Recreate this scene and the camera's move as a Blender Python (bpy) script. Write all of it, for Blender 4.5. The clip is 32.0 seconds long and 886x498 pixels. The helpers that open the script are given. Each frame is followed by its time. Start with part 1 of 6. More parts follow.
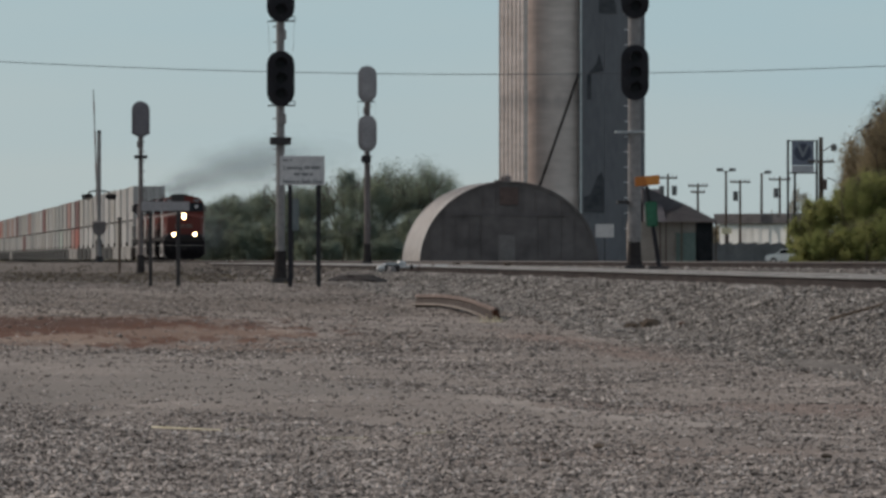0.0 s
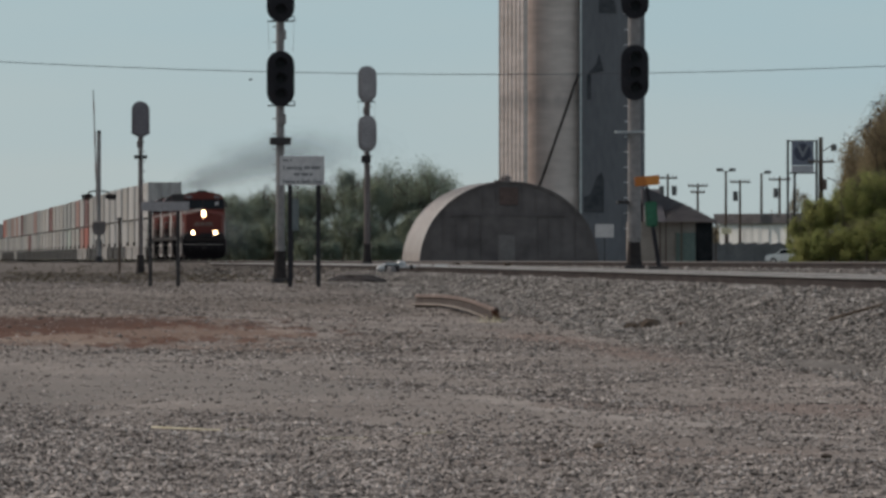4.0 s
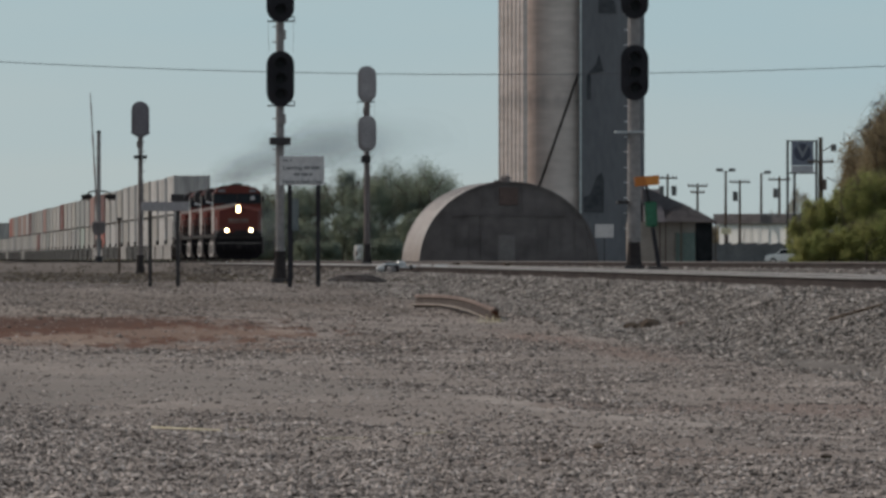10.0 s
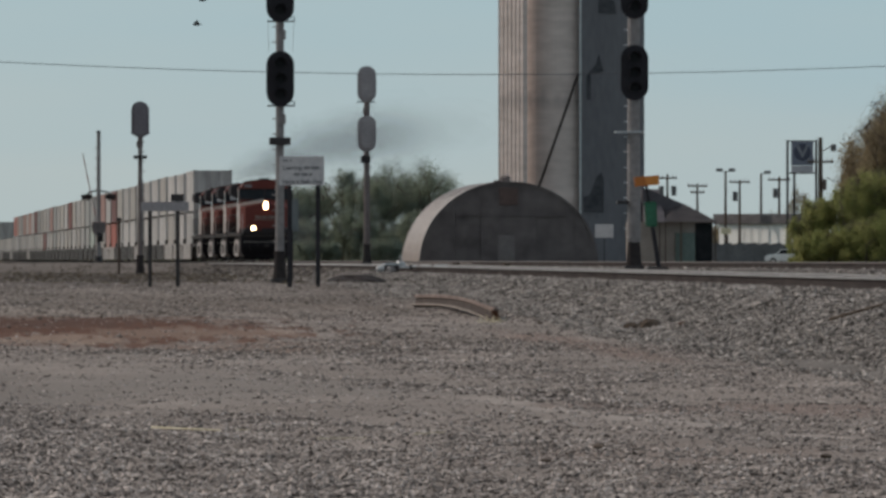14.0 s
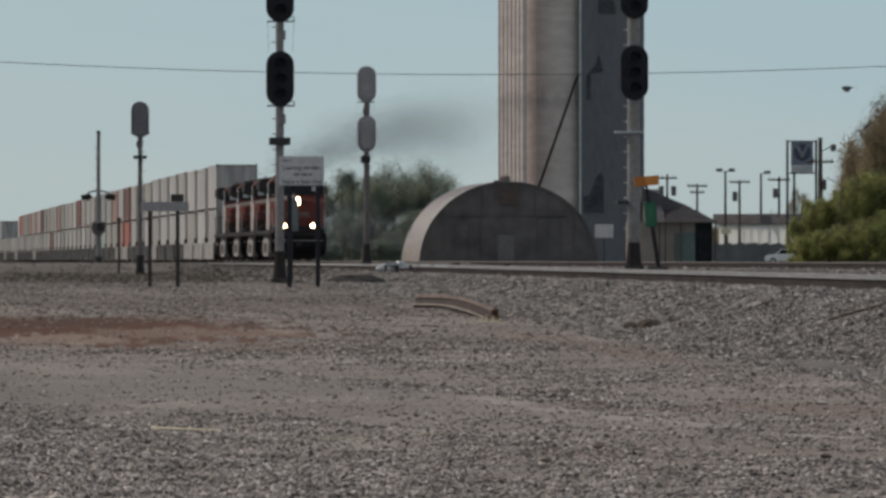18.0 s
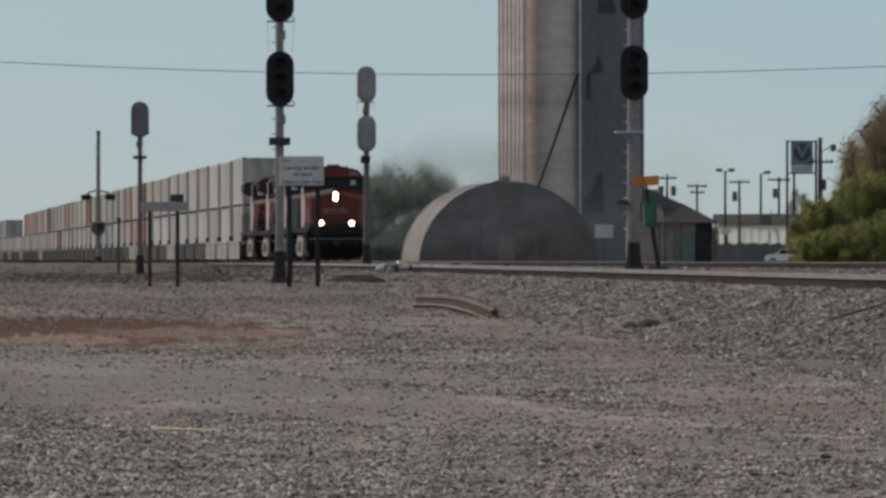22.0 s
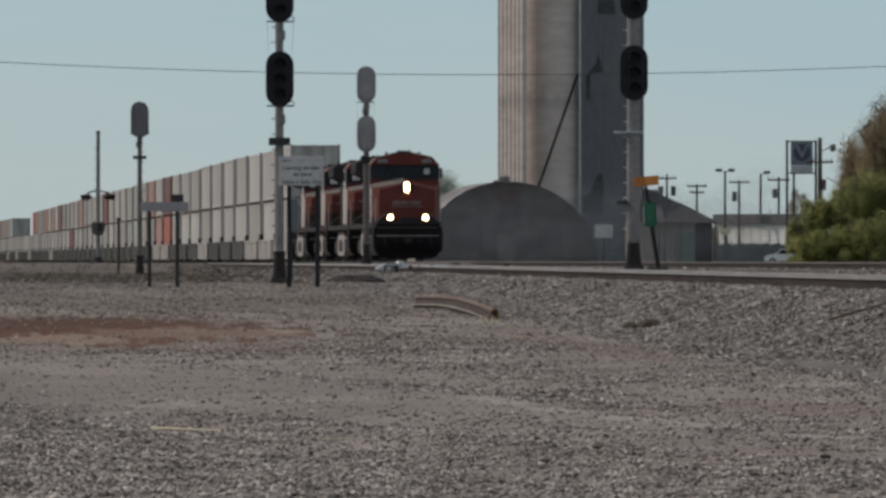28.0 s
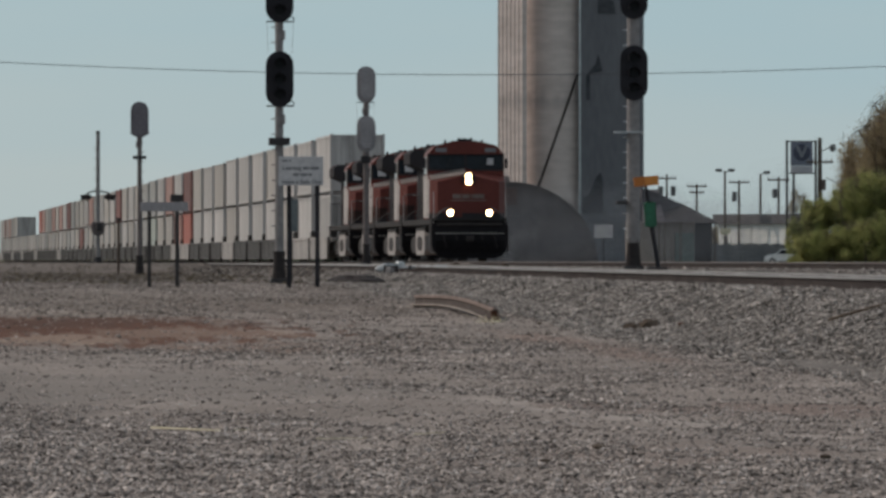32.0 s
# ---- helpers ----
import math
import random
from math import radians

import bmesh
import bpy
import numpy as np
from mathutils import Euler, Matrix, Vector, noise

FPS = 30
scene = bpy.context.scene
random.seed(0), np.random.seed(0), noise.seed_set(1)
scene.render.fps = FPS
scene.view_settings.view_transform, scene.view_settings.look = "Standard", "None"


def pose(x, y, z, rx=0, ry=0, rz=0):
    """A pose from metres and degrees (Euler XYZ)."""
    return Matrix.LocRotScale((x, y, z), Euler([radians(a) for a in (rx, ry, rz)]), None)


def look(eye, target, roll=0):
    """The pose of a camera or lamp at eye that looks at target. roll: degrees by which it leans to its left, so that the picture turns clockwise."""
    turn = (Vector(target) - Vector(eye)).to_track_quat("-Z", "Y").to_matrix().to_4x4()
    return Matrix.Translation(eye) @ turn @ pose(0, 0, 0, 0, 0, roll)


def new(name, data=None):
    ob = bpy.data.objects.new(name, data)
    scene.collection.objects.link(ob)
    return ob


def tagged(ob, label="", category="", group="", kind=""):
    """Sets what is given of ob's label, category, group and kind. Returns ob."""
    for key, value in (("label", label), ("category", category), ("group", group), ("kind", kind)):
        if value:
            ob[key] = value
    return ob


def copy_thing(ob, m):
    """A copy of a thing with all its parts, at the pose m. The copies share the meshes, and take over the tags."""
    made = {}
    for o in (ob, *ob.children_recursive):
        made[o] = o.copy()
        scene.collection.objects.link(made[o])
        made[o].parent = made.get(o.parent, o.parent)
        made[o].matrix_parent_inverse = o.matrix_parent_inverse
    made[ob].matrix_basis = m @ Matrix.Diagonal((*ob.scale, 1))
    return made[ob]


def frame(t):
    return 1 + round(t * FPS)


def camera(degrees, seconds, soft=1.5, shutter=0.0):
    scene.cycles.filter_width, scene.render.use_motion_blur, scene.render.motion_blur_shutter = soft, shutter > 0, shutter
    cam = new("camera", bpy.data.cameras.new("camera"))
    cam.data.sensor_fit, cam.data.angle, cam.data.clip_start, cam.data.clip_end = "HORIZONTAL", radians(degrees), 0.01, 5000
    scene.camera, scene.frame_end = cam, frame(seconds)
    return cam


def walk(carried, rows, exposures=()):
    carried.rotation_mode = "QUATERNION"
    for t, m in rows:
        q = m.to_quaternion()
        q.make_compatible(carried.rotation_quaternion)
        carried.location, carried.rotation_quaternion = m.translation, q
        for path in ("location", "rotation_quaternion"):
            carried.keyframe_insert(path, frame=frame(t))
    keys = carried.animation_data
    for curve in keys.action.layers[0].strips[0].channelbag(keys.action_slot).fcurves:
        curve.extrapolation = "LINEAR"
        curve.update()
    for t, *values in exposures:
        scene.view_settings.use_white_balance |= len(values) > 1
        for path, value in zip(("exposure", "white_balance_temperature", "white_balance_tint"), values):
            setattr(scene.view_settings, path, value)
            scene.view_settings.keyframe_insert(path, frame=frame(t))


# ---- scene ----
# x runs across the tracks, y along them, z = 0 at the top of the main line's rails.
cam = camera(4.8805, 32.0, soft=3.1)
walk(cam, [(0.0, pose(0, 0, 0.06, 90.0592, 0, -3.2536)), (32.0, pose(0, 0, 0.06, 90.0617, 0, -3.2598))], exposures=[(0.0, 0.0), (32.0, 0.0)])

# ---- light: low sun behind the scene, thin cloud ----
SUN_EL, SUN_AZ = radians(34), radians(-57)   # azimuth from +y towards +x
sun = new("sun", bpy.data.lights.new("sun", "SUN"))
sun.data.energy, sun.data.angle, sun.data.color = 2.05, radians(0.8), (1.0, 0.87, 0.76)
sun_dir = Vector((math.sin(SUN_AZ) * math.cos(SUN_EL), math.cos(SUN_AZ) * math.cos(SUN_EL), math.sin(SUN_EL)))
sun.matrix_world = look(sun_dir * 100, (0, 0, 0))

world = bpy.data.worlds.new("world")
scene.world = world
world.use_nodes = True
wn, wl = world.node_tree.nodes, world.node_tree.links
sky = wn.new("ShaderNodeTexSky")
sky.sky_type, sky.sun_disc, sky.sun_elevation, sky.sun_rotation = "NISHITA", False, SUN_EL, SUN_AZ
sky.air_density, sky.dust_density, sky.ozone_density = 1.0, 1.0, 1.5
wn["Background"].inputs["Strength"].default_value = 0.11
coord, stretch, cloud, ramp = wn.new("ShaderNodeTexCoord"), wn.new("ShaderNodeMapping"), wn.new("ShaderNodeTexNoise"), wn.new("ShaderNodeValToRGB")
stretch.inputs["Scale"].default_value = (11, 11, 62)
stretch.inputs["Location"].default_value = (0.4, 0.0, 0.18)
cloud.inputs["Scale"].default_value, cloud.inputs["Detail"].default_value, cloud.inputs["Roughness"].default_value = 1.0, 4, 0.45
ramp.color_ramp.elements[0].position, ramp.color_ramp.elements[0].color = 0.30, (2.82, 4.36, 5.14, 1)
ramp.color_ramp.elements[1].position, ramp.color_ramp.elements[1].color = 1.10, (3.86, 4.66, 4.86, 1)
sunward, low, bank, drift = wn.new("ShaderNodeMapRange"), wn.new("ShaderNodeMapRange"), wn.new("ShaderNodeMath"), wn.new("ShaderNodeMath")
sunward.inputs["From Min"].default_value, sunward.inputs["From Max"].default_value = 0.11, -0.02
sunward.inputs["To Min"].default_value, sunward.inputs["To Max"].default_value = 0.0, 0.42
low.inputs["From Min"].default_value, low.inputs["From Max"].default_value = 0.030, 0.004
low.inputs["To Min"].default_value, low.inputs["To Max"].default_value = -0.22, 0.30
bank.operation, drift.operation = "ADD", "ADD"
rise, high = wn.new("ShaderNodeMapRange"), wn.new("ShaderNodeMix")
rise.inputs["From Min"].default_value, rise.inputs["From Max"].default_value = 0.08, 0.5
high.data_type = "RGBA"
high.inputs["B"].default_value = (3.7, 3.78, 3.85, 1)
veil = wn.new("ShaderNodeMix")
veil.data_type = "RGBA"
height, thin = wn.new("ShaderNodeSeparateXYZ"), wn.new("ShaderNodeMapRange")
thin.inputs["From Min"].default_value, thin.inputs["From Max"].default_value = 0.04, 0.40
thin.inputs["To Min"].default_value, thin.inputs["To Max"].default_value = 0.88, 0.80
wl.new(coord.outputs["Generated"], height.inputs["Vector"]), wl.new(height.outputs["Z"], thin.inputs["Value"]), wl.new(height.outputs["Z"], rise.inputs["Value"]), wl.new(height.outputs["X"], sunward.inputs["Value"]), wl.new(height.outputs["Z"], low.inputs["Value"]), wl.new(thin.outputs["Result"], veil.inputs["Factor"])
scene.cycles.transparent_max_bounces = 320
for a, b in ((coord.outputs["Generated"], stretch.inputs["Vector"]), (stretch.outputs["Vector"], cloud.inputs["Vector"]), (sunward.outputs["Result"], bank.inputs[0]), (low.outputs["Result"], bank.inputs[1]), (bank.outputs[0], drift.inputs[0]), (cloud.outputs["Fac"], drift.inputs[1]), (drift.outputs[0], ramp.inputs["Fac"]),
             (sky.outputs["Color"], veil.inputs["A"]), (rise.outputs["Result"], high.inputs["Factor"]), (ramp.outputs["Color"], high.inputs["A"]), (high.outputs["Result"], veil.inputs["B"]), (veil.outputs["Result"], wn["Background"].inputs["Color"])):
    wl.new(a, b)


# ---- materials ----
def material(name, dark, light, rough=0.6, metal=0.0, fine=30.0, coarse=1.5, bump=0.0, contrast=0.5, vary=0.0, stretch=(1, 1, 1), islands=False, emit=0.0, space="Object", alpha=1.0):
    """Two-scale noise between two base colours, with fine relief; vary shifts the brightness from object to object (or island)."""
    m = bpy.data.materials.new(name)
    m.use_nodes = True
    n, l = m.node_tree.nodes, m.node_tree.links
    bsdf = n["Principled BSDF"]
    bsdf.inputs["Roughness"].default_value, bsdf.inputs["Metallic"].default_value = rough, metal
    if rough >= 0.8:
        bsdf.inputs["Specular IOR Level"].default_value = 0.04
    co, mp = n.new("ShaderNodeTexCoord"), n.new("ShaderNodeMapping")
    mp.inputs["Scale"].default_value = stretch
    if space == "World":
        geo0 = n.new("ShaderNodeNewGeometry")
        l.new(geo0.outputs["Position"], mp.inputs["Vector"])
    else:
        l.new(co.outputs["Object"], mp.inputs["Vector"])
    big, small, add, mix = n.new("ShaderNodeTexNoise"), n.new("ShaderNodeTexNoise"), n.new("ShaderNodeMath"), n.new("ShaderNodeMix")
    for tex, s, d in ((big, coarse, 5), (small, fine, 3)):
        tex.inputs["Scale"].default_value, tex.inputs["Detail"].default_value = s, d
        l.new(mp.outputs["Vector"], tex.inputs["Vector"])
    add.operation = "ADD"
    l.new(big.outputs["Fac"], add.inputs[0]), l.new(small.outputs["Fac"], add.inputs[1])
    rng = n.new("ShaderNodeMapRange")
    rng.inputs["From Min"].default_value, rng.inputs["From Max"].default_value = 1 - contrast * 0.5, 1 + contrast * 0.5
    l.new(add.outputs[0], rng.inputs["Value"])
    mix.data_type = "RGBA"
    mix.inputs["A"].default_value, mix.inputs["B"].default_value = (*dark, 1), (*light, 1)
    l.new(rng.outputs["Result"], mix.inputs["Factor"])
    colour = mix.outputs["Result"]
    if vary:
        rnd = n.new("ShaderNodeNewGeometry").outputs["Random Per Island"] if islands else n.new("ShaderNodeObjectInfo").outputs["Random"]
        vr, hsv = n.new("ShaderNodeMapRange"), n.new("ShaderNodeHueSaturation")
        vr.inputs["To Min"].default_value, vr.inputs["To Max"].default_value = 1 - vary, 1 + vary
        l.new(rnd, vr.inputs["Value"]), l.new(vr.outputs["Result"], hsv.inputs["Value"]), l.new(colour, hsv.inputs["Color"])
        colour = hsv.outputs["Color"]
    l.new(colour, bsdf.inputs["Base Color"])
    if bump:
        bp = n.new("ShaderNodeBump")
        bp.inputs["Strength"].default_value, bp.inputs["Distance"].default_value = min(1.0, bump), 0.02
        l.new(small.outputs["Fac"], bp.inputs["Height"]), l.new(bp.outputs["Normal"], bsdf.inputs["Normal"])
    if emit:
        l.new(colour, bsdf.inputs["Emission Color"])
        bsdf.inputs["Emission Strength"].default_value = emit
    return m


def leafy(m, share=0.55):
    """Thin leaves let part of the light through."""
    n, l = m.node_tree.nodes, m.node_tree.links
    bsdf, out = n["Principled BSDF"], n["Material Output"]
    bsdf.inputs["Specular IOR Level"].default_value = 0.15
    back, both = n.new("ShaderNodeBsdfTranslucent"), n.new("ShaderNodeMixShader")
    both.inputs["Fac"].default_value = share
    l.new(bsdf.inputs["Base Color"].links[0].from_socket, back.inputs["Color"])
    l.new(bsdf.outputs[0], both.inputs[1]), l.new(back.outputs[0], both.inputs[2]), l.new(both.outputs[0], out.inputs["Surface"])
    return m


M = dict(
    stone=material("stone", (0.120, 0.106, 0.098), (0.445, 0.40, 0.372), 0.88, vary=0.82, islands=True, fine=40, bump=0.3),
    dull_stone=material("dull_stone", (0.125, 0.109, 0.098), (0.27, 0.24, 0.22), 0.9, vary=0.5, islands=True, fine=40, bump=0.3),
    ballast_stone=material("ballast_stone", (0.112, 0.102, 0.095), (0.35, 0.325, 0.303), 0.88, vary=0.78, islands=True, fine=40, bump=0.3),
    clod=material("clod", (0.085, 0.075, 0.068), (0.205, 0.182, 0.166), 0.9, vary=0.5, islands=True, fine=40),
    rail=material("rail", (0.034, 0.028, 0.028), (0.072, 0.061, 0.058), 0.9, 0.0, 12, 0.6),
    rail_head=material("rail_head", (0.19, 0.178, 0.173), (0.30, 0.28, 0.27), 0.5, 0.35, 10, 0.5),
    brown_head=material("brown_head", (0.085, 0.066, 0.058), (0.15, 0.12, 0.108), 0.6, 0.2, 10, 0.5),
    rust=material("rust", (0.05, 0.026, 0.018), (0.12, 0.058, 0.036), 0.85, 0.1, 25, 2, 0.4),
    tie=material("tie", (0.04, 0.03, 0.025), (0.12, 0.095, 0.075), 0.9, 0, 20, 2, 0.5, vary=0.3, stretch=(0.4, 3, 3)),
    black_paint=material("black_paint", (0.017, 0.016, 0.020), (0.032, 0.030, 0.035), 0.6, 0, 20, 2),
    dark_steel=material("dark_steel", (0.030, 0.028, 0.031), (0.065, 0.060, 0.060), 0.6, 0.3, 20, 1.5, 0.1),
    silver=material("silver", (0.30, 0.29, 0.28), (0.52, 0.50, 0.48), 0.45, 0.35, 18, 1.2, 0.1),
    base_paint=material("base_paint", (0.026, 0.023, 0.024), (0.058, 0.051, 0.050), 0.82, 0.1, 9, 1.6, 0.2, 0.7),
    # mast_paint darkened for the shade on the rear masts; elsewhere a dull grey
    mast_shaded_dull=material("mast_shaded_dull", (0.095, 0.078, 0.076), (0.185, 0.155, 0.15), 0.7, 0.1, 9, 1.6, 0.1, 0.7),
    mast_paint=material("mast_paint", (0.15, 0.14, 0.14), (0.275, 0.255, 0.25), 0.6, 0.1, 9, 1.6, 0.1, 0.7),
    dark_grey_paint=material("dark_grey_paint", (0.11, 0.10, 0.115), (0.19, 0.175, 0.19), 0.55, 0.1, 16, 1.2),
    grey_paint=material("grey_paint", (0.22, 0.21, 0.22), (0.34, 0.32, 0.33), 0.55, 0.1, 16, 1.2),
    galvanised=material("galvanised", (0.35, 0.37, 0.38), (0.60, 0.61, 0.62), 0.4, 0.7, 25, 3, 0.1),
    machine_paint=material("machine_paint", (0.30, 0.31, 0.32), (0.56, 0.57, 0.57), 0.35, 0.45, 12, 2, 0.1),
    sign_white=material("sign_white", (0.42, 0.41, 0.42), (0.56, 0.54, 0.54), 0.5, 0, 12, 2),
    sign_text=material("sign_text", (0.13, 0.13, 0.14), (0.20, 0.20, 0.21), 0.6),
    lens=material("lens", (0.006, 0.007, 0.009), (0.014, 0.014, 0.017), 0.35),
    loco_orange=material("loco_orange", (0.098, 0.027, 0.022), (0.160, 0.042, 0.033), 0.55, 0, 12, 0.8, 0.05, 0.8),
    loco_black=material("loco_black", (0.029, 0.027, 0.030), (0.056, 0.051, 0.053), 0.8, 0, 10, 0.7, 0.1, 0.8),
    # cream of stripe and rails; also colours the sunlit nose and cab surfaces
    loco_cream_sunlit=material("loco_cream_sunlit", (0.28, 0.245, 0.23), (0.50, 0.455, 0.425), 0.55, 0, 7, 1.6, 0.05, 0.55),
    loco_frame=material("loco_frame", (0.024, 0.021, 0.022), (0.055, 0.048, 0.046), 0.75, 0.1, 9, 1.0, 0.2, 0.8),
    truck_grey=material("truck_grey", (0.22, 0.20, 0.18), (0.40, 0.37, 0.34), 0.6, 0.2, 14, 1.2, 0.2),
    tank_grey=material("tank_grey", (0.20, 0.18, 0.175), (0.38, 0.35, 0.335), 0.75, 0.0, 5, 0.9, 0.2, 0.8),
    pilot_black=material("pilot_black", (0.015, 0.013, 0.015), (0.028, 0.025, 0.027), 0.8, 0, 10, 0.7, 0.1, 0.8),
    shadow_grey=material("shadow_grey", (0.050, 0.054, 0.062), (0.085, 0.088, 0.098), 0.9, 0, 2, 0.5),
    teal_door=material("teal_door", (0.085, 0.125, 0.112), (0.125, 0.168, 0.152), 0.7, 0, 4, 0.6),
    emblem_grey=material("emblem_grey", (0.17, 0.18, 0.21), (0.23, 0.24, 0.27), 0.5, 0, 5, 0.7),
    glass=material("glass", (0.012, 0.015, 0.020), (0.020, 0.024, 0.032), 0.12, 0, 5, 1),
    lamp=material("lamp", (1.0, 0.66, 0.36), (1.0, 0.68, 0.38), 0.3, emit=14),
    faded_band=material("faded_band", (0.15, 0.10, 0.095), (0.22, 0.15, 0.14), 0.6),
    red_lamp=material("red_lamp", (0.06, 0.008, 0.006), (0.12, 0.012, 0.01), 0.3),
    concrete=material("concrete", (0.47, 0.41, 0.385), (0.70, 0.615, 0.585), 0.9, 0, 1.6, 0.30, 0.2, 0.75, stretch=(0.30, 0.30, 1.0)),
    cladding=material("cladding", (0.132, 0.136, 0.152), (0.19, 0.194, 0.212), 0.6, 0.1, 3, 0.15, 0.1, 0.8, stretch=(1, 1, 0.25)),
    doorway_shade=material("doorway_shade", (0.014, 0.016, 0.018), (0.03, 0.032, 0.035), 0.9),
    quonset_roof=material("quonset_roof", (0.42, 0.36, 0.33), (0.66, 0.60, 0.56), 0.45, 0.3, 4, 0.5, 0.1, 0.8),
    quonset_front=material("quonset_front", (0.088, 0.079, 0.080), (0.155, 0.140, 0.140), 0.75, 0.0, 1.2, 0.25, 0.1, 0.6),
    pale_door=material("pale_door", (0.13, 0.12, 0.118), (0.185, 0.17, 0.168), 0.75, 0, 3, 0.6),
    case_paint=material("case_paint", (0.105, 0.125, 0.13), (0.16, 0.18, 0.185), 0.6, 0.1, 9, 1.4),
    nose_dark_brown=material("nose_dark_brown", (0.028, 0.017, 0.015), (0.070, 0.034, 0.028), 0.8, 0, 5, 1.1, 0.1, 0.7),
    hatch=material("hatch", (0.085, 0.062, 0.058), (0.135, 0.10, 0.092), 0.8, 0, 14, 1.5, 0.2),
    roof_dark=material("roof_dark", (0.075, 0.072, 0.080), (0.125, 0.118, 0.128), 0.85, 0, 12, 0.8, 0.3),
    roof_grey=material("roof_grey", (0.11, 0.105, 0.11), (0.17, 0.16, 0.165), 0.85, 0, 12, 0.8, 0.3),
    roof_brown=material("roof_brown", (0.13, 0.10, 0.09), (0.23, 0.18, 0.16), 0.85, 0, 12, 0.8, 0.3),
    wall_tan=material("wall_tan", (0.22, 0.19, 0.17), (0.34, 0.30, 0.27), 0.85, 0, 10, 0.6, 0.1),
    white_wall=material("white_wall", (0.68, 0.68, 0.66), (0.82, 0.82, 0.80), 0.7, 0, 6, 0.4),
    grey_wall=material("grey_wall", (0.10, 0.105, 0.11), (0.18, 0.18, 0.185), 0.85, 0, 6, 0.5),
    pole_wood=material("pole_wood", (0.06, 0.045, 0.04), (0.14, 0.11, 0.09), 0.9, 0, 12, 1.2, 0.3, stretch=(1, 1, 0.15)),
    sign_blue=material("sign_blue", (0.14, 0.155, 0.205), (0.18, 0.195, 0.25), 0.5, 0, 5, 0.7),
    sign_navy=material("sign_navy", (0.035, 0.04, 0.07), (0.055, 0.06, 0.10), 0.5, 0, 5, 0.7),
    sign_pale=material("sign_pale", (0.36, 0.36, 0.40), (0.48, 0.47, 0.50), 0.5, 0, 5, 0.7),
    orange_sign=material("orange_sign", (0.55, 0.19, 0.03), (0.68, 0.26, 0.045), 0.5, 0, 10, 1.5),
    orange_dull=material("orange_dull", (0.40, 0.125, 0.018), (0.50, 0.165, 0.026), 0.6, 0, 10, 1.5),
    green_sign=material("green_sign", (0.012, 0.095, 0.048), (0.022, 0.14, 0.07), 0.5, 0, 10, 1.5),
    bark=material("bark", (0.07, 0.055, 0.045), (0.16, 0.13, 0.11), 0.95, 0, 10, 1.0, 0.4),
    leaf_green=leafy(material("leaf_green", (0.225, 0.265, 0.10), (0.36, 0.36, 0.152), 0.9, fine=0.8, coarse=0.45, contrast=0.6, vary=0.12, islands=True, space="World"), 0.72),
    leaf_brown=leafy(material("leaf_brown", (0.24, 0.20, 0.13), (0.35, 0.29, 0.19), 0.9, fine=0.8, coarse=0.4, contrast=0.6, vary=0.12, islands=True, space="World"), 0.62),
    # paler and bluer than leaf_green: aerial haze is mixed into this leaf colour
    leaf_far_hazed=leafy(material("leaf_far_hazed", (0.188, 0.236, 0.208), (0.285, 0.322, 0.235), 0.9, fine=0.5, coarse=0.25, contrast=0.5, vary=0.06, islands=True, space="World"), 0.65),
    asphalt=material("asphalt", (0.045, 0.043, 0.042), (0.085, 0.08, 0.077), 0.9, 0, 20, 0.5, 0.3),
    car_white=material("car_white", (0.70, 0.70, 0.70), (0.8, 0.8, 0.8), 0.25, 0, 5, 0.5),
    tyre=material("tyre", (0.015, 0.015, 0.015), (0.03, 0.03, 0.03), 0.85),
    straw=material("straw", (0.56, 0.50, 0.34), (0.70, 0.65, 0.50), 0.8, 0, 20, 3),
    wire=material("wire", (0.05, 0.05, 0.055), (0.09, 0.09, 0.1), 0.6),
    bird=material("bird", (0.06, 0.065, 0.07), (0.13, 0.135, 0.14), 0.8),
)


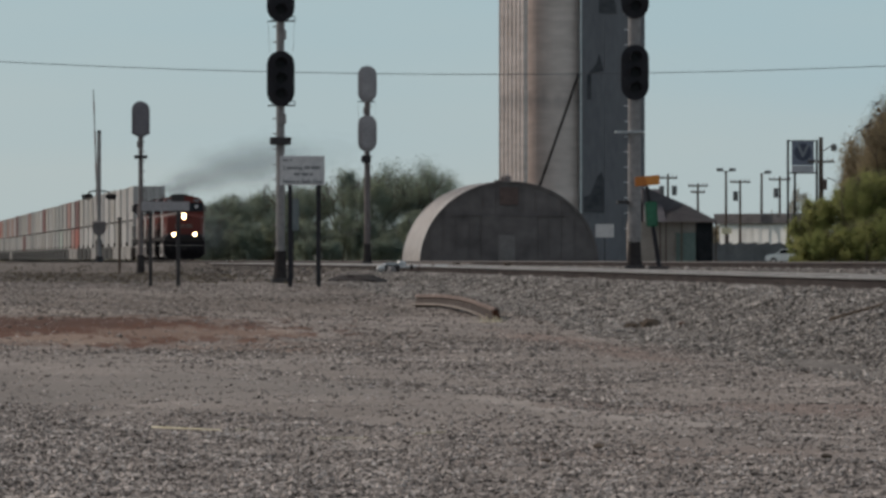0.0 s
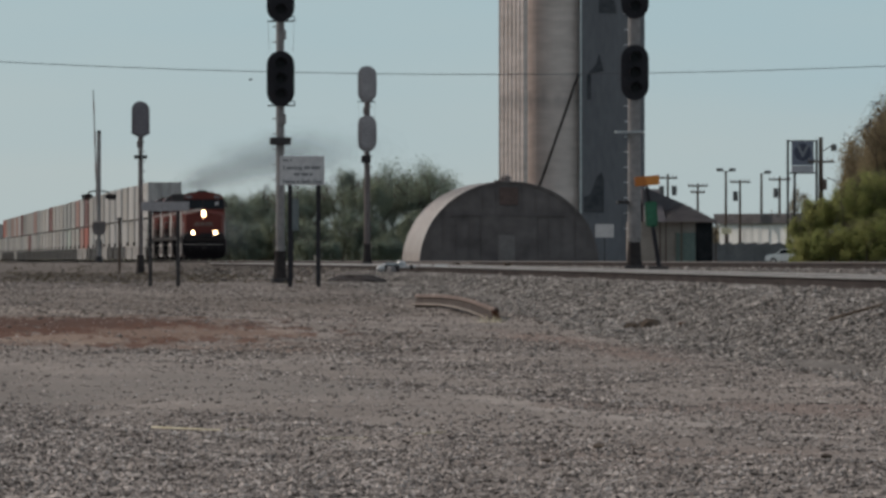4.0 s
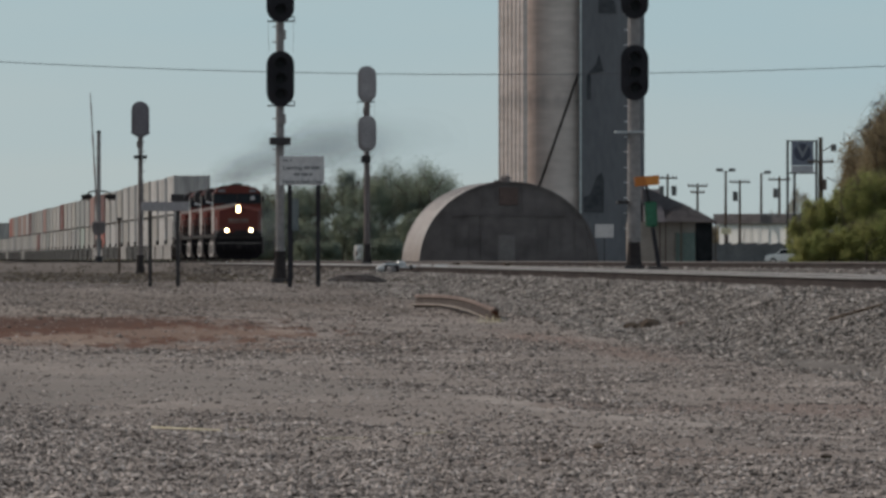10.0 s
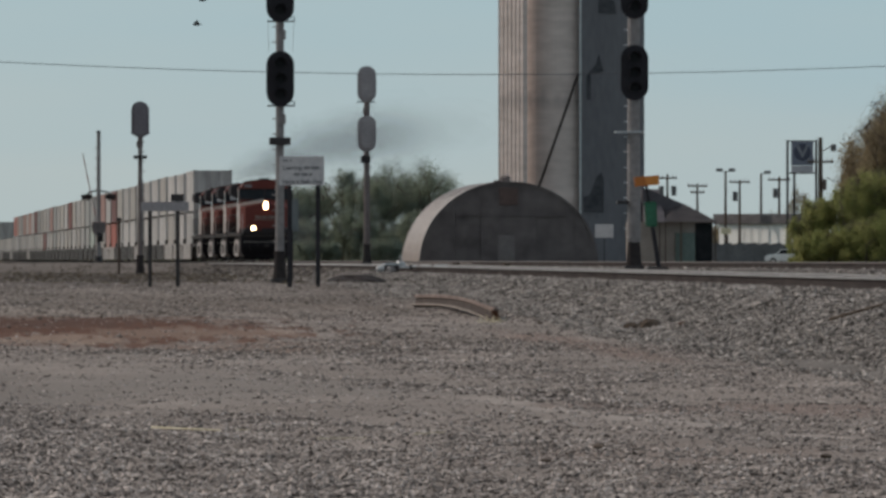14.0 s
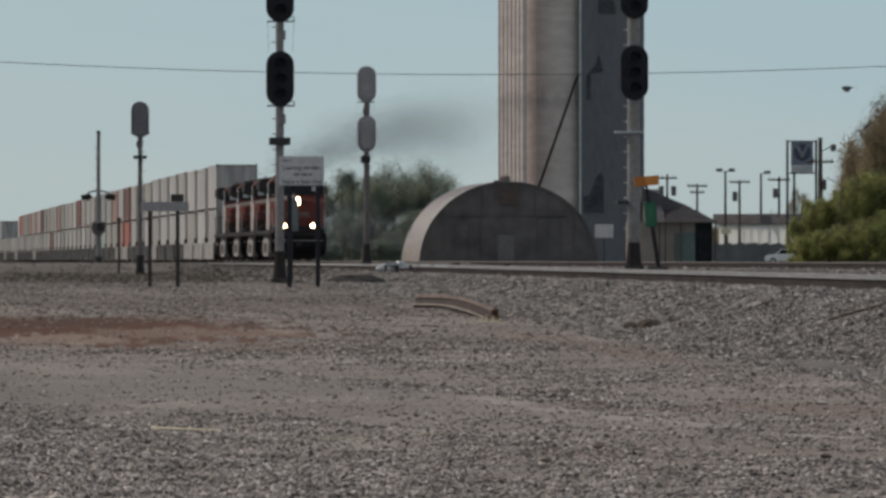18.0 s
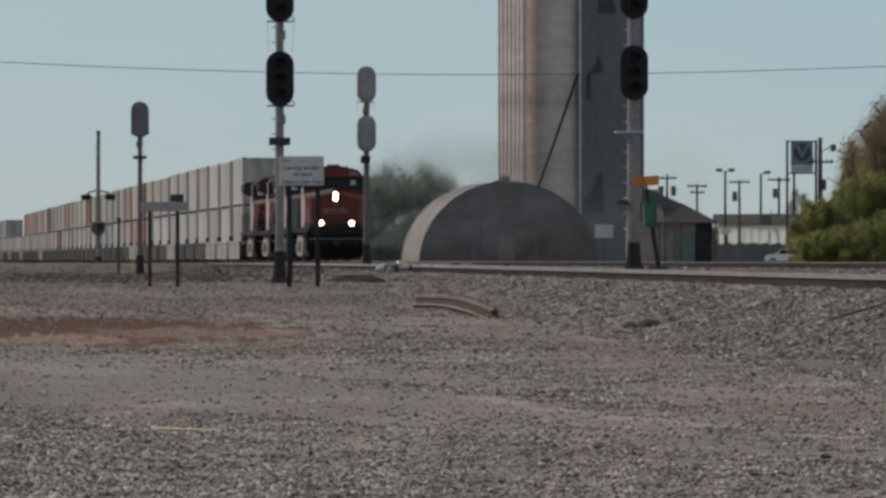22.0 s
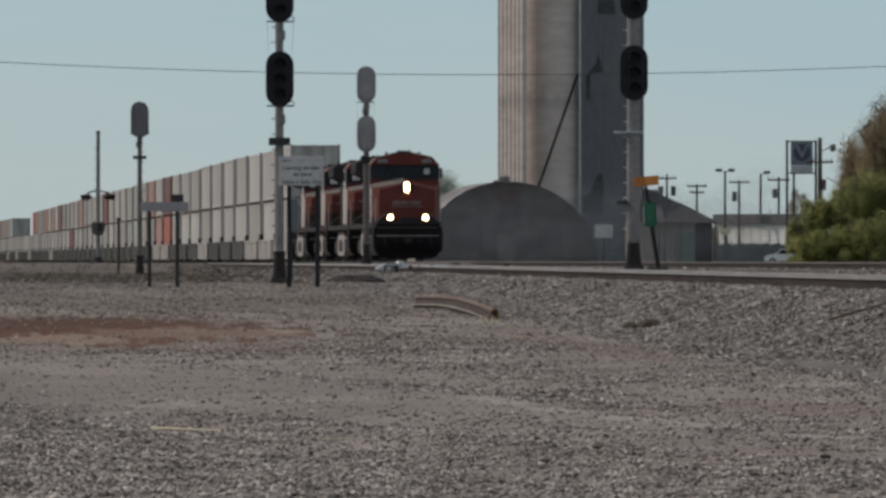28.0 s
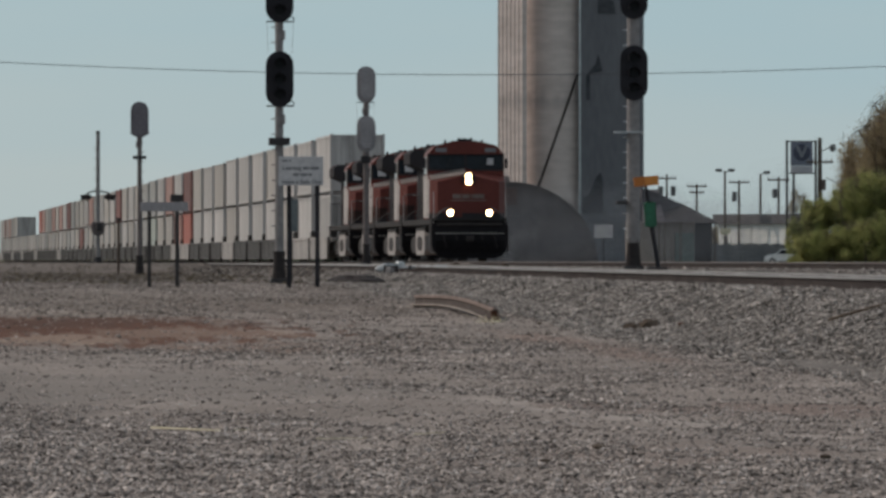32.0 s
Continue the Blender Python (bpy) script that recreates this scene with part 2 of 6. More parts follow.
def stained(m, z, half, shade):
    """An old water stain round a wall at one height, ragged along its edges, with runs below it."""
    n, l = m.node_tree.nodes, m.node_tree.links
    base = n["Principled BSDF"].inputs["Base Color"].links[0].from_socket
    geo, sep, tex, mp = n.new("ShaderNodeNewGeometry"), n.new("ShaderNodeSeparateXYZ"), n.new("ShaderNodeTexNoise"), n.new("ShaderNodeMapping")
    mp.inputs["Scale"].default_value = (1.1, 1.1, 0.22)
    l.new(geo.outputs["Position"], sep.inputs["Vector"]), l.new(geo.outputs["Position"], mp.inputs["Vector"]), l.new(mp.outputs["Vector"], tex.inputs["Vector"])
    tex.inputs["Scale"].default_value, tex.inputs["Detail"].default_value = 1.0, 5
    away, dist, rag, rng, mix = n.new("ShaderNodeMath"), n.new("ShaderNodeMath"), n.new("ShaderNodeMath"), n.new("ShaderNodeMapRange"), n.new("ShaderNodeMix")
    away.operation, dist.operation, rag.operation = "SUBTRACT", "ABSOLUTE", "MULTIPLY_ADD"
    away.inputs[1].default_value = z
    l.new(sep.outputs["Z"], away.inputs[0]), l.new(away.outputs[0], dist.inputs[0])
    rag.inputs[1].default_value = -3.0
    l.new(tex.outputs["Fac"], rag.inputs[0]), l.new(dist.outputs[0], rag.inputs[2])
    rng.inputs["From Min"].default_value, rng.inputs["From Max"].default_value = half - 1.5, half - 2.5
    rng.inputs["To Min"].default_value, rng.inputs["To Max"].default_value = 0.0, 0.75
    l.new(rag.outputs[0], rng.inputs["Value"])
    mix.data_type = "RGBA"
    mix.inputs["B"].default_value = (*shade, 1)
    l.new(rng.outputs["Result"], mix.inputs["Factor"]), l.new(base, mix.inputs["A"]), l.new(mix.outputs["Result"], n["Principled BSDF"].inputs["Base Color"])


stained(M["concrete"], 16.9, 0.9, (0.36, 0.32, 0.31))
for k in ("glass", "lens", "black_paint", "loco_orange", "loco_frame", "quonset_front", "cladding", "dark_steel"):
    M[k].node_tree.nodes["Principled BSDF"].inputs["Specular IOR Level"].default_value = 0.15
CONTAINER = {
    "white": material("container_white", (0.27, 0.255, 0.245), (0.53, 0.505, 0.49), 0.55, 0, 3.0, 0.45, 0.05, 0.5, vary=0.18, stretch=(1, 1, 0.10)),
    "cream": material("container_cream", (0.25, 0.228, 0.21), (0.45, 0.42, 0.39), 0.55, 0, 3.0, 0.45, 0.05, 0.5, vary=0.18, stretch=(1, 1, 0.10)),
    "grey": material("container_grey", (0.19, 0.188, 0.18), (0.35, 0.345, 0.335), 0.55, 0, 3.0, 0.45, 0.05, 0.5, vary=0.18, stretch=(1, 1, 0.10)),
    "orange": material("container_orange", (0.27, 0.075, 0.055), (0.36, 0.11, 0.08), 0.55, 0, 3.2, 0.5, 0.05, 0.62, vary=0.16, stretch=(1, 1, 0.13)),
    "red": material("container_red", (0.125, 0.045, 0.04), (0.19, 0.07, 0.06), 0.55, 0, 3.2, 0.5, 0.05, 0.62, vary=0.16, stretch=(1, 1, 0.13)),
    "pink": material("container_pink", (0.27, 0.15, 0.13), (0.37, 0.225, 0.195), 0.55, 0, 3.2, 0.5, 0.05, 0.62, vary=0.16, stretch=(1, 1, 0.13)),
    "mint": material("container_mint", (0.27, 0.30, 0.275), (0.37, 0.40, 0.36), 0.55, 0, 3.2, 0.5, 0.05, 0.62, vary=0.16, stretch=(1, 1, 0.13)),
    "tan": material("container_tan", (0.3, 0.235, 0.2), (0.4, 0.32, 0.275), 0.55, 0, 3.2, 0.5, 0.05, 0.62, vary=0.16, stretch=(1, 1, 0.13)),
}


# ---- shape helpers ----
def box(bm, x0, x1, y0, y1, z0, z1, bevel=0.0):
    r = bmesh.ops.create_cube(bm, size=1.0)["verts"]
    bmesh.ops.transform(bm, matrix=Matrix.Translation(((x0 + x1) / 2, (y0 + y1) / 2, (z0 + z1) / 2)) @ Matrix.Diagonal((x1 - x0, y1 - y0, z1 - z0, 1)), verts=r)
    if bevel:
        edges = list({e for v in r for e in v.link_edges})
        bmesh.ops.bevel(bm, geom=edges, offset=bevel, segments=1, affect="EDGES")
    return bm


def rod(bm, a, b, r0, r1=None, n=10, caps=True):
    a, b = Vector(a), Vector(b)
    d = b - a
    r = bmesh.ops.create_cone(bm, cap_ends=caps, segments=n, radius1=r0, radius2=r0 if r1 is None else r1, depth=d.length)["verts"]
    bmesh.ops.transform(bm, matrix=Matrix.Translation((a + b) / 2) @ d.to_track_quat("Z", "Y").to_matrix().to_4x4(), verts=r)
    return bm


def prism(bm, outline, y0, y1):
    """An outline in x and z, drawn out from y0 to y1."""
    lo, hi = [bm.verts.new((x, y0, z)) for x, z in outline], [bm.verts.new((x, y1, z)) for x, z in outline]
    n = len(outline)
    bm.faces.new(lo), bm.faces.new(hi[::-1])
    for i in range(n):
        bm.faces.new((lo[i], hi[i], hi[(i + 1) % n], lo[(i + 1) % n]))
    bmesh.ops.recalc_face_normals(bm, faces=bm.faces)
    return bm


def side_prism(bm, outline, x0, x1):
    """An outline in y and z, drawn out from x0 to x1."""
    lo, hi = [bm.verts.new((x0, y, z)) for y, z in outline], [bm.verts.new((x1, y, z)) for y, z in outline]
    n = len(outline)
    bm.faces.new(lo), bm.faces.new(hi[::-1])
    for i in range(n):
        bm.faces.new((lo[i], hi[i], hi[(i + 1) % n], lo[(i + 1) % n]))
    bmesh.ops.recalc_face_normals(bm, faces=bm.faces)
    return bm


def pill(w, h, n=10):
    """A rounded upright outline, w wide and h high, about its middle."""
    r, out = w / 2, []
    for i in range(n + 1):
        a = math.pi * i / n
        out.append((r * math.cos(a), h / 2 - r + r * math.sin(a)))
    for i in range(n + 1):
        a = math.pi + math.pi * i / n
        out.append((r * math.cos(a), -h / 2 + r + r * math.sin(a)))
    return out


def B():
    return bmesh.new()


def mesh_of(name, bm, mat):
    me = bpy.data.meshes.new(name)
    bm.to_mesh(me)
    bm.free()
    me.materials.append(mat)
    return me


def part(name, bm, mat, parent, label=""):
    ob = new(name, mesh_of(name, bm, mat))
    ob.parent = parent
    return tagged(ob, label)


def thing(name, m, label, category, group="", kind=""):
    ob = new(name)
    ob.matrix_world = m
    ob.empty_display_size = 0.3
    return tagged(ob, label, category, group, kind)


def solid(name, bm, mat, label="", category="", group="", kind="", m=None):
    ob = new(name, mesh_of(name, bm, mat))
    if m is not None:
        ob.matrix_world = m
    return tagged(ob, label, category, group, kind)


def arrays_mesh(name, verts, faces, mat):
    """A mesh from computed arrays: verts n x 3, faces m x k, all of k corners."""
    me = bpy.data.meshes.new(name)
    k = faces.shape[1]
    me.vertices.add(len(verts)), me.loops.add(faces.size), me.polygons.add(len(faces))
    me.vertices.foreach_set("co", verts.astype(np.float32).ravel())
    me.loops.foreach_set("vertex_index", faces.astype(np.int32).ravel())
    me.polygons.foreach_set("loop_start", np.arange(len(faces), dtype=np.int32) * k)
    me.update(calc_edges=True)
    me.materials.append(mat)
    return me


# ---- the lie of the land ----
def step(a, b, v):
    t = np.clip((v - a) / (b - a), 0, 1)
    return t * t * (3 - 2 * t)


def wave(x, y):
    return (0.035 * np.sin(x * 0.9 + y * 0.11) + 0.03 * np.sin(y * 0.23 - x * 0.35 + 1.3) + 0.02 * np.sin(x * 2.1 + 0.7) * np.sin(y * 0.47)
            + 0.014 * np.sin(x * 3.7 + y * 0.9) + 0.010 * np.sin(y * 2.3 - x * 1.9))


def land(x, y):
    """Height of the ground: it rises from the yard towards the tracks; the crossing road lies level with the rails."""
    z = np.interp(y, (-200, 45, 65, 151, 209, 226, 380, 470, 800, 1500, 2600, 6000), (-1.55, -1.5, -1.44, -0.83, -0.50, -0.44, -0.46, -0.46, -0.35, -0.3, 2.0, 3.0))
    flat = step(14, 30, y) * (1 - step(430, 480, y))
    z = z + wave(x, y) * flat * 0.8 * (1 - 0.6 * step(140, 260, y))
    road = step(386, 397, y) * (1 - step(413, 424, y)) * step(-60, -20, x) * (1 - step(46, 70, x))
    near = step(10.6, 12.6, x) * (1 - step(17, 20, x)) * (1 - step(300, 340, y))
    z = z * (1 - near) + np.minimum(np.maximum(z, -0.62), -0.40) * near
    z = z * (1 - road) + (-0.05) * road
    return z


def near_rail_top(y):
    return np.interp(y, (20, 136, 266, 900), (-0.20, -0.178, -0.07, -0.05))


# ---- ground ----
def ground_material():
    m = material("gravel_ground", (0.165, 0.145, 0.133), (0.345, 0.306, 0.28), 0.94, 0, 14, 0.35, 1.0, 0.7, space="World")
    n, l = m.node_tree.nodes, m.node_tree.links
    bsdf = n["Principled BSDF"]
    base = bsdf.inputs["Base Color"].links[0].from_socket
    geo, sep = n.new("ShaderNodeNewGeometry"), n.new("ShaderNodeSeparateXYZ")
    l.new(geo.outputs["Position"], sep.inputs["Vector"])

    def maths(op, a, b):
        q = n.new("ShaderNodeMath")
        q.operation = op
        for i, v in enumerate((a, b)):
            if isinstance(v, (int, float)):
                q.inputs[i].default_value = v
            else:
                l.new(v, q.inputs[i])
        return q.outputs[0]

    def patch(cx, cy, rx, ry, edge, colour, strength, scale, under, firm=0.55, grow=0.16):
        """A stain on the ground: an oval of other soil with a ragged edge."""
        dx, dy = maths("DIVIDE", maths("SUBTRACT", sep.outputs["X"], cx), rx), maths("DIVIDE", maths("SUBTRACT", sep.outputs["Y"], cy), ry)
        dist = maths("SQRT", maths("ADD", maths("MULTIPLY", dx, dx), maths("MULTIPLY", dy, dy)), 0.0)
        tex, mp = n.new("ShaderNodeTexNoise"), n.new("ShaderNodeMapping")
        mp.inputs["Scale"].default_value = (1.0, grow, 1.0)
        l.new(geo.outputs["Position"], mp.inputs["Vector"]), l.new(mp.outputs["Vector"], tex.inputs["Vector"])
        tex.inputs["Scale"].default_value, tex.inputs["Detail"].default_value = scale, 8
        tex.inputs["Roughness"].default_value = 0.62
        rag = maths("ADD", dist, maths("MULTIPLY", maths("SUBTRACT", tex.outputs["Fac"], 0.5), edge))
        r = n.new("ShaderNodeMapRange")
        r.inputs["From Min"].default_value, r.inputs["From Max"].default_value = 1.0, firm
        r.inputs["To Min"].default_value, r.inputs["To Max"].default_value = 0.0, strength
        l.new(rag, r.inputs["Value"])
        mix = n.new("ShaderNodeMix")
        mix.data_type = "RGBA"
        l.new(r.outputs["Result"], mix.inputs["Factor"]), l.new(under, mix.inputs["A"])
        mix.inputs["B"].default_value = (*colour, 1)
        return mix.outputs["Result"]

    c = patch(4.2, 176, 6.0, 26, 1.1, (0.235, 0.205, 0.182), 0.5, 0.9, base)
    c = patch(6, 330, 60, 178, 1.0, (0.112, 0.098, 0.088), 0.58, 0.5, c, 0.35)
    c = patch(2.5, 145, 3.9, 20, 2.8, (0.165, 0.108, 0.085), 0.85, 1.6, c, 0.45)
    c = patch(2.2, 149, 3.4, 10, 4.5, (0.092, 0.052, 0.041), 0.85, 2.4, c, 0.80, 0.10)
    c = patch(3.4, 138, 2.8, 6, 5.0, (0.125, 0.066, 0.048), 0.8, 3.2, c, 0.85, 0.10)
    c = patch(2.2, 135, 1.3, 3.0, 5.0, (0.33, 0.262, 0.215), 0.6, 3.6, c, 0.85, 0.12)
    c = patch(4.6, 138, 1.4, 3.5, 5.0, (0.29, 0.225, 0.185), 0.45, 3.0, c, 0.8, 0.12)
    c = patch(2.9, 163, 1.6, 6.0, 4.0, (0.31, 0.275, 0.245), 0.7, 2.4, c, 0.7, 0.10)
    c = patch(6.0, 176, 5.5, 14.0, 4.0, (0.155, 0.128, 0.112), 0.6, 1.6, c, 0.6, 0.10)
    c = patch(5.2, 127, 1.8, 5.0, 2.2, (0.21, 0.145, 0.115), 0.6, 1.4, c)
    c = patch(9.0, 129, 0.7, 17, 1.6, (0.205, 0.150, 0.128), 0.7, 1.3, c)
    c = patch(7.9, 91.5, 1.9, 2.6, 1.8, (0.185, 0.130, 0.112), 0.5, 2.6, c, 0.7)
    c = patch(5.7, 76, 1.6, 4.0, 2.4, (0.21, 0.165, 0.145), 0.5, 1.5, c)
    for x, y, rx, ry in ((5.75, 93.5, 0.5, 2.2), (6.2, 90.0, 0.45, 2.0), (6.6, 87.0, 0.45, 1.5), (7.05, 85.0, 0.5, 1.1), (7.6, 83.3, 0.6, 0.9)):
        c = patch(x, y, rx, ry, 0.9, (0.37, 0.332, 0.305), 0.75, 1.8, c)
    c = patch(0.8, 88, 1.7, 26, 1.5, (0.155, 0.142, 0.134), 0.55, 1.2, c)
    c = patch(4.0, 101, 3.4, 9.0, 1.4, (0.225, 0.205, 0.190), 0.6, 1.2, c)
    c = patch(8, 1700, 4000, 1250, 0.3, (0.10, 0.098, 0.058), 0.85, 0.4, c)
    l.new(c, bsdf.inputs["Base Color"])
    return m


def lines(spec):
    out = []
    for a, b, n in spec:
        out += list(np.linspace(a, b, n, endpoint=False))
    return np.array(out + [spec[-1][1]])


gx = lines(((-3000, -200, 8), (-200, -30, 10), (-30, -4, 13), (-4, 22, 131), (22, 60, 26), (60, 200, 14), (200, 3000, 10)))
gy = lines(((-200, 40, 8), (40, 60, 16), (60, 240, 361), (240, 440, 134), (440, 1000, 40), (1000, 4800, 20)))
X, Y = np.meshgrid(gx, gy)
verts = np.stack([X, Y, land(X, Y)], -1).reshape(-1, 3)
i = np.arange((len(gy) - 1) * len(gx)).reshape(len(gy) - 1, len(gx))[:, :-1].ravel()
faces = np.stack([i, i + 1, i + 1 + len(gx), i + len(gx)], -1)
ground = new("ground", arrays_mesh("ground", verts, faces, ground_material()))
for p in ground.data.polygons:
    p.use_smooth = True
tagged(ground, "grey-brown gravel yard with bare reddish dirt beside the tracks", "ground", kind="structure")


# ---- tracks ----
def ballast(name, centre, half, top, y0, y1, slope, mat, label):
    """A raised bed of crushed stone with sloping shoulders and a broken edge."""
    rng = np.random.default_rng(5)
    ys = lines(((y0, min(320, y1 - 1), int((min(320, y1 - 1) - y0) / 0.4)), (min(320, y1 - 1), y1, 60)))
    off = np.array((-half - 2.6, -half - 1.9, -half - 1.3, -half - 0.8, -half - 0.4, -half, -half * 0.6, -0.3, 0.3, half * 0.6, half, half + 0.5, half + 1.2, half + 2.2))
    XX, YY = np.meshgrid(centre + off, ys)
    d = np.maximum(np.abs(XX - centre) - half, 0)
    t = top(YY)
    ZZ = t - d * slope + rng.normal(0, 0.007, XX.shape) + 0.03 * np.sin(YY * 0.7 + XX)
    floor = land(XX, YY)
    ZZ = np.where(ZZ < floor, floor - 0.03, ZZ)
    v = np.stack([XX, YY, ZZ], -1).reshape(-1, 3)
    i = np.arange((len(ys) - 1) * len(off)).reshape(len(ys) - 1, len(off))[:, :-1].ravel()
    ob = new(name, arrays_mesh(name, v, np.stack([i, i + 1, i + 1 + len(off), i + len(off)], -1), mat))
    return tagged(ob, label, "ballast", kind="structure")


M["ballast"] = material("ballast", (0.092, 0.085, 0.08), (0.25, 0.232, 0.218), 0.94, 0, 14, 0.5, 1.0, 0.7, space="World")
ballast("ballast_near", 14.3, 1.75, lambda y: near_rail_top(y) - 0.20, 40, 380, 0.34, M["ballast"], "grey crushed-stone bed of the siding")
M["ballast_dark"] = material("ballast_dark", (0.066, 0.059, 0.055), (0.18, 0.164, 0.153), 0.94, 0, 14, 0.5, 1.0, 0.7, space="World")
ballast("ballast_main", 24.3, 2.0, lambda y: -0.19 + 0 * y, 60, 1900, 0.30, M["ballast_dark"], "grey crushed-stone bed of the main line")

RAIL_OUTLINE = ((-0.07, 0), (0.07, 0), (0.07, 0.012), (0.012, 0.03), (0.012, 0.125), (0.036, 0.135), (0.036, 0.168), (0.028, 0.175), (-0.028, 0.175), (-0.036, 0.168), (-0.036, 0.135), (-0.012, 0.125), (-0.012, 0.03), (-0.07, 0.012))


def rail_run(path, lean=None, outline=RAIL_OUTLINE):
    """The rail section carried along a path of points; z is the foot."""
    v, n = [], len(outline)
    for k, p in enumerate(path):
        a, b = Vector(path[max(k - 1, 0)]), Vector(path[min(k + 1, len(path) - 1)])
        along = (b - a).normalized()
        side = along.cross(Vector((0, 0, 1))).normalized()
        upward = side.cross(along)
        c = lean if lean else 0.0
        s2, u2 = side * math.cos(c) + upward * math.sin(c), upward * math.cos(c) - side * math.sin(c)
        v += [Vector(p) + s2 * x + u2 * z for x, z in outline]
    bm = B()
    vs = [bm.verts.new(q) for q in v]
    for k in range(len(path) - 1):
        for j in range(n):
            bm.faces.new((vs[k * n + j], vs[k * n + (j + 1) % n], vs[(k + 1) * n + (j + 1) % n], vs[(k + 1) * n + j]))
    bm.faces.new(vs[:n]), bm.faces.new(vs[-n:][::-1])
    bmesh.ops.recalc_face_normals(bm, faces=bm.faces)
    return bm


def cap_run(path):
    """The worn shiny strip on a rail's head."""
    bm = B()
    rows = [[bm.verts.new((x + dx, y, z + dz)) for dx, dz in ((-0.040, 0.150), (-0.040, 0.172), (-0.03, 0.180), (0.03, 0.180), (0.040, 0.172), (0.040, 0.150))] for x, y, z in path]
    for a, b in zip(rows, rows[1:]):
        for j in range(5):
            bm.faces.new((a[j], b[j], b[j + 1], a[j + 1]))
    bmesh.ops.recalc_face_normals(bm, faces=bm.faces)
    return bm


def track(name, centre, foot, y0, y1, n, label, tie_from, tie_to, head):
    t = thing(name, pose(centre, 0, 0), label, "railway track", kind="structure")
    ys = np.linspace(y0, y1, n)
    for side in (-0.7535, 0.7535):
        path = [(side, y, float(foot(y)) - 0.175) for y in ys]
        r = part("rail", rail_run(path), M["rail"], t)
        part("rail_head", cap_run(path), head, r, "worn rail head")
    tie = mesh_of("tie", box(B(), -1.3, 1.3, -0.115, 0.115, -0.17, 0.0, 0.012), M["tie"])
    y = tie_from
    while y < tie_to:
        o = new("tie", tie)
        o.parent = t
        o.location = (random.uniform(-0.04, 0.04), y, float(foot(y)) - 0.178)
        y += 0.52
    return t


track("track_near", 14.3535, near_rail_top, 25, 420, 80, "siding of worn steel rails on wooden ties", 120, 270, M["rail_head"])
track("track_main", 24.3535, lambda y: 0.0, 60, 1900, 40, "main line of steel rails on wooden ties", 232, 380, M["brown_head"])

# road over the tracks, with boards between the rails
bm = B()
for x0, x1 in ((-60, 12.2), (16.6, 22.2), (26.6, 60)):
    box(bm, x0, x1, 398, 411, -0.30, -0.035, 0.02)
solid("road_crossing", bm, M["asphalt"], "patched asphalt road crossing the tracks", "road", kind="structure")


# ---- loose rail lying in the yard ----
def yard_point(x, y, up=0.0):
    return (x, y, float(land(np.array(x), np.array(y))) + up)


loose = thing("loose_rail", pose(0, 0, 0), "bent rusty length of rail lying on the gravel", "rail")
path = [(9.30, 171.6, -0.697), (9.41, 169.5, -0.687), (9.46, 166.5, -0.681), (9.44, 162.0, -0.694), (9.36, 157.0, -0.726), (9.29, 152.8, -0.776), (9.26, 149.9, -0.822)]
part("rail_body", rail_run(path, 0.25), material("loose_rail_steel", (0.05, 0.040, 0.037), (0.115, 0.096, 0.088), 0.85, 0.0, 15, 2, 0.2), loose)
# the light along the top of the rail is put into a paler head colour
part("rail_head", rail_run(path, 0.25, ((-0.044, 0.128), (0.044, 0.128), (0.044, 0.172), (0.03, 0.184), (-0.03, 0.184), (-0.044, 0.172))), M["roof_brown"], loose, "head coloured paler for the light on it")
part("rail_foot", rail_run(path, 0.25, ((-0.078, -0.004), (0.078, -0.004), (0.078, 0.020), (-0.078, 0.020))), M["wall_tan"], loose, "paler foot flange")
part("cut_end", prism(B(), ((9.245, -0.839), (9.360, -0.839), (9.300, -0.664), (9.225, -0.664)), 149.72, 149.86), M["rust"], loose, "rusty dark sawn end")


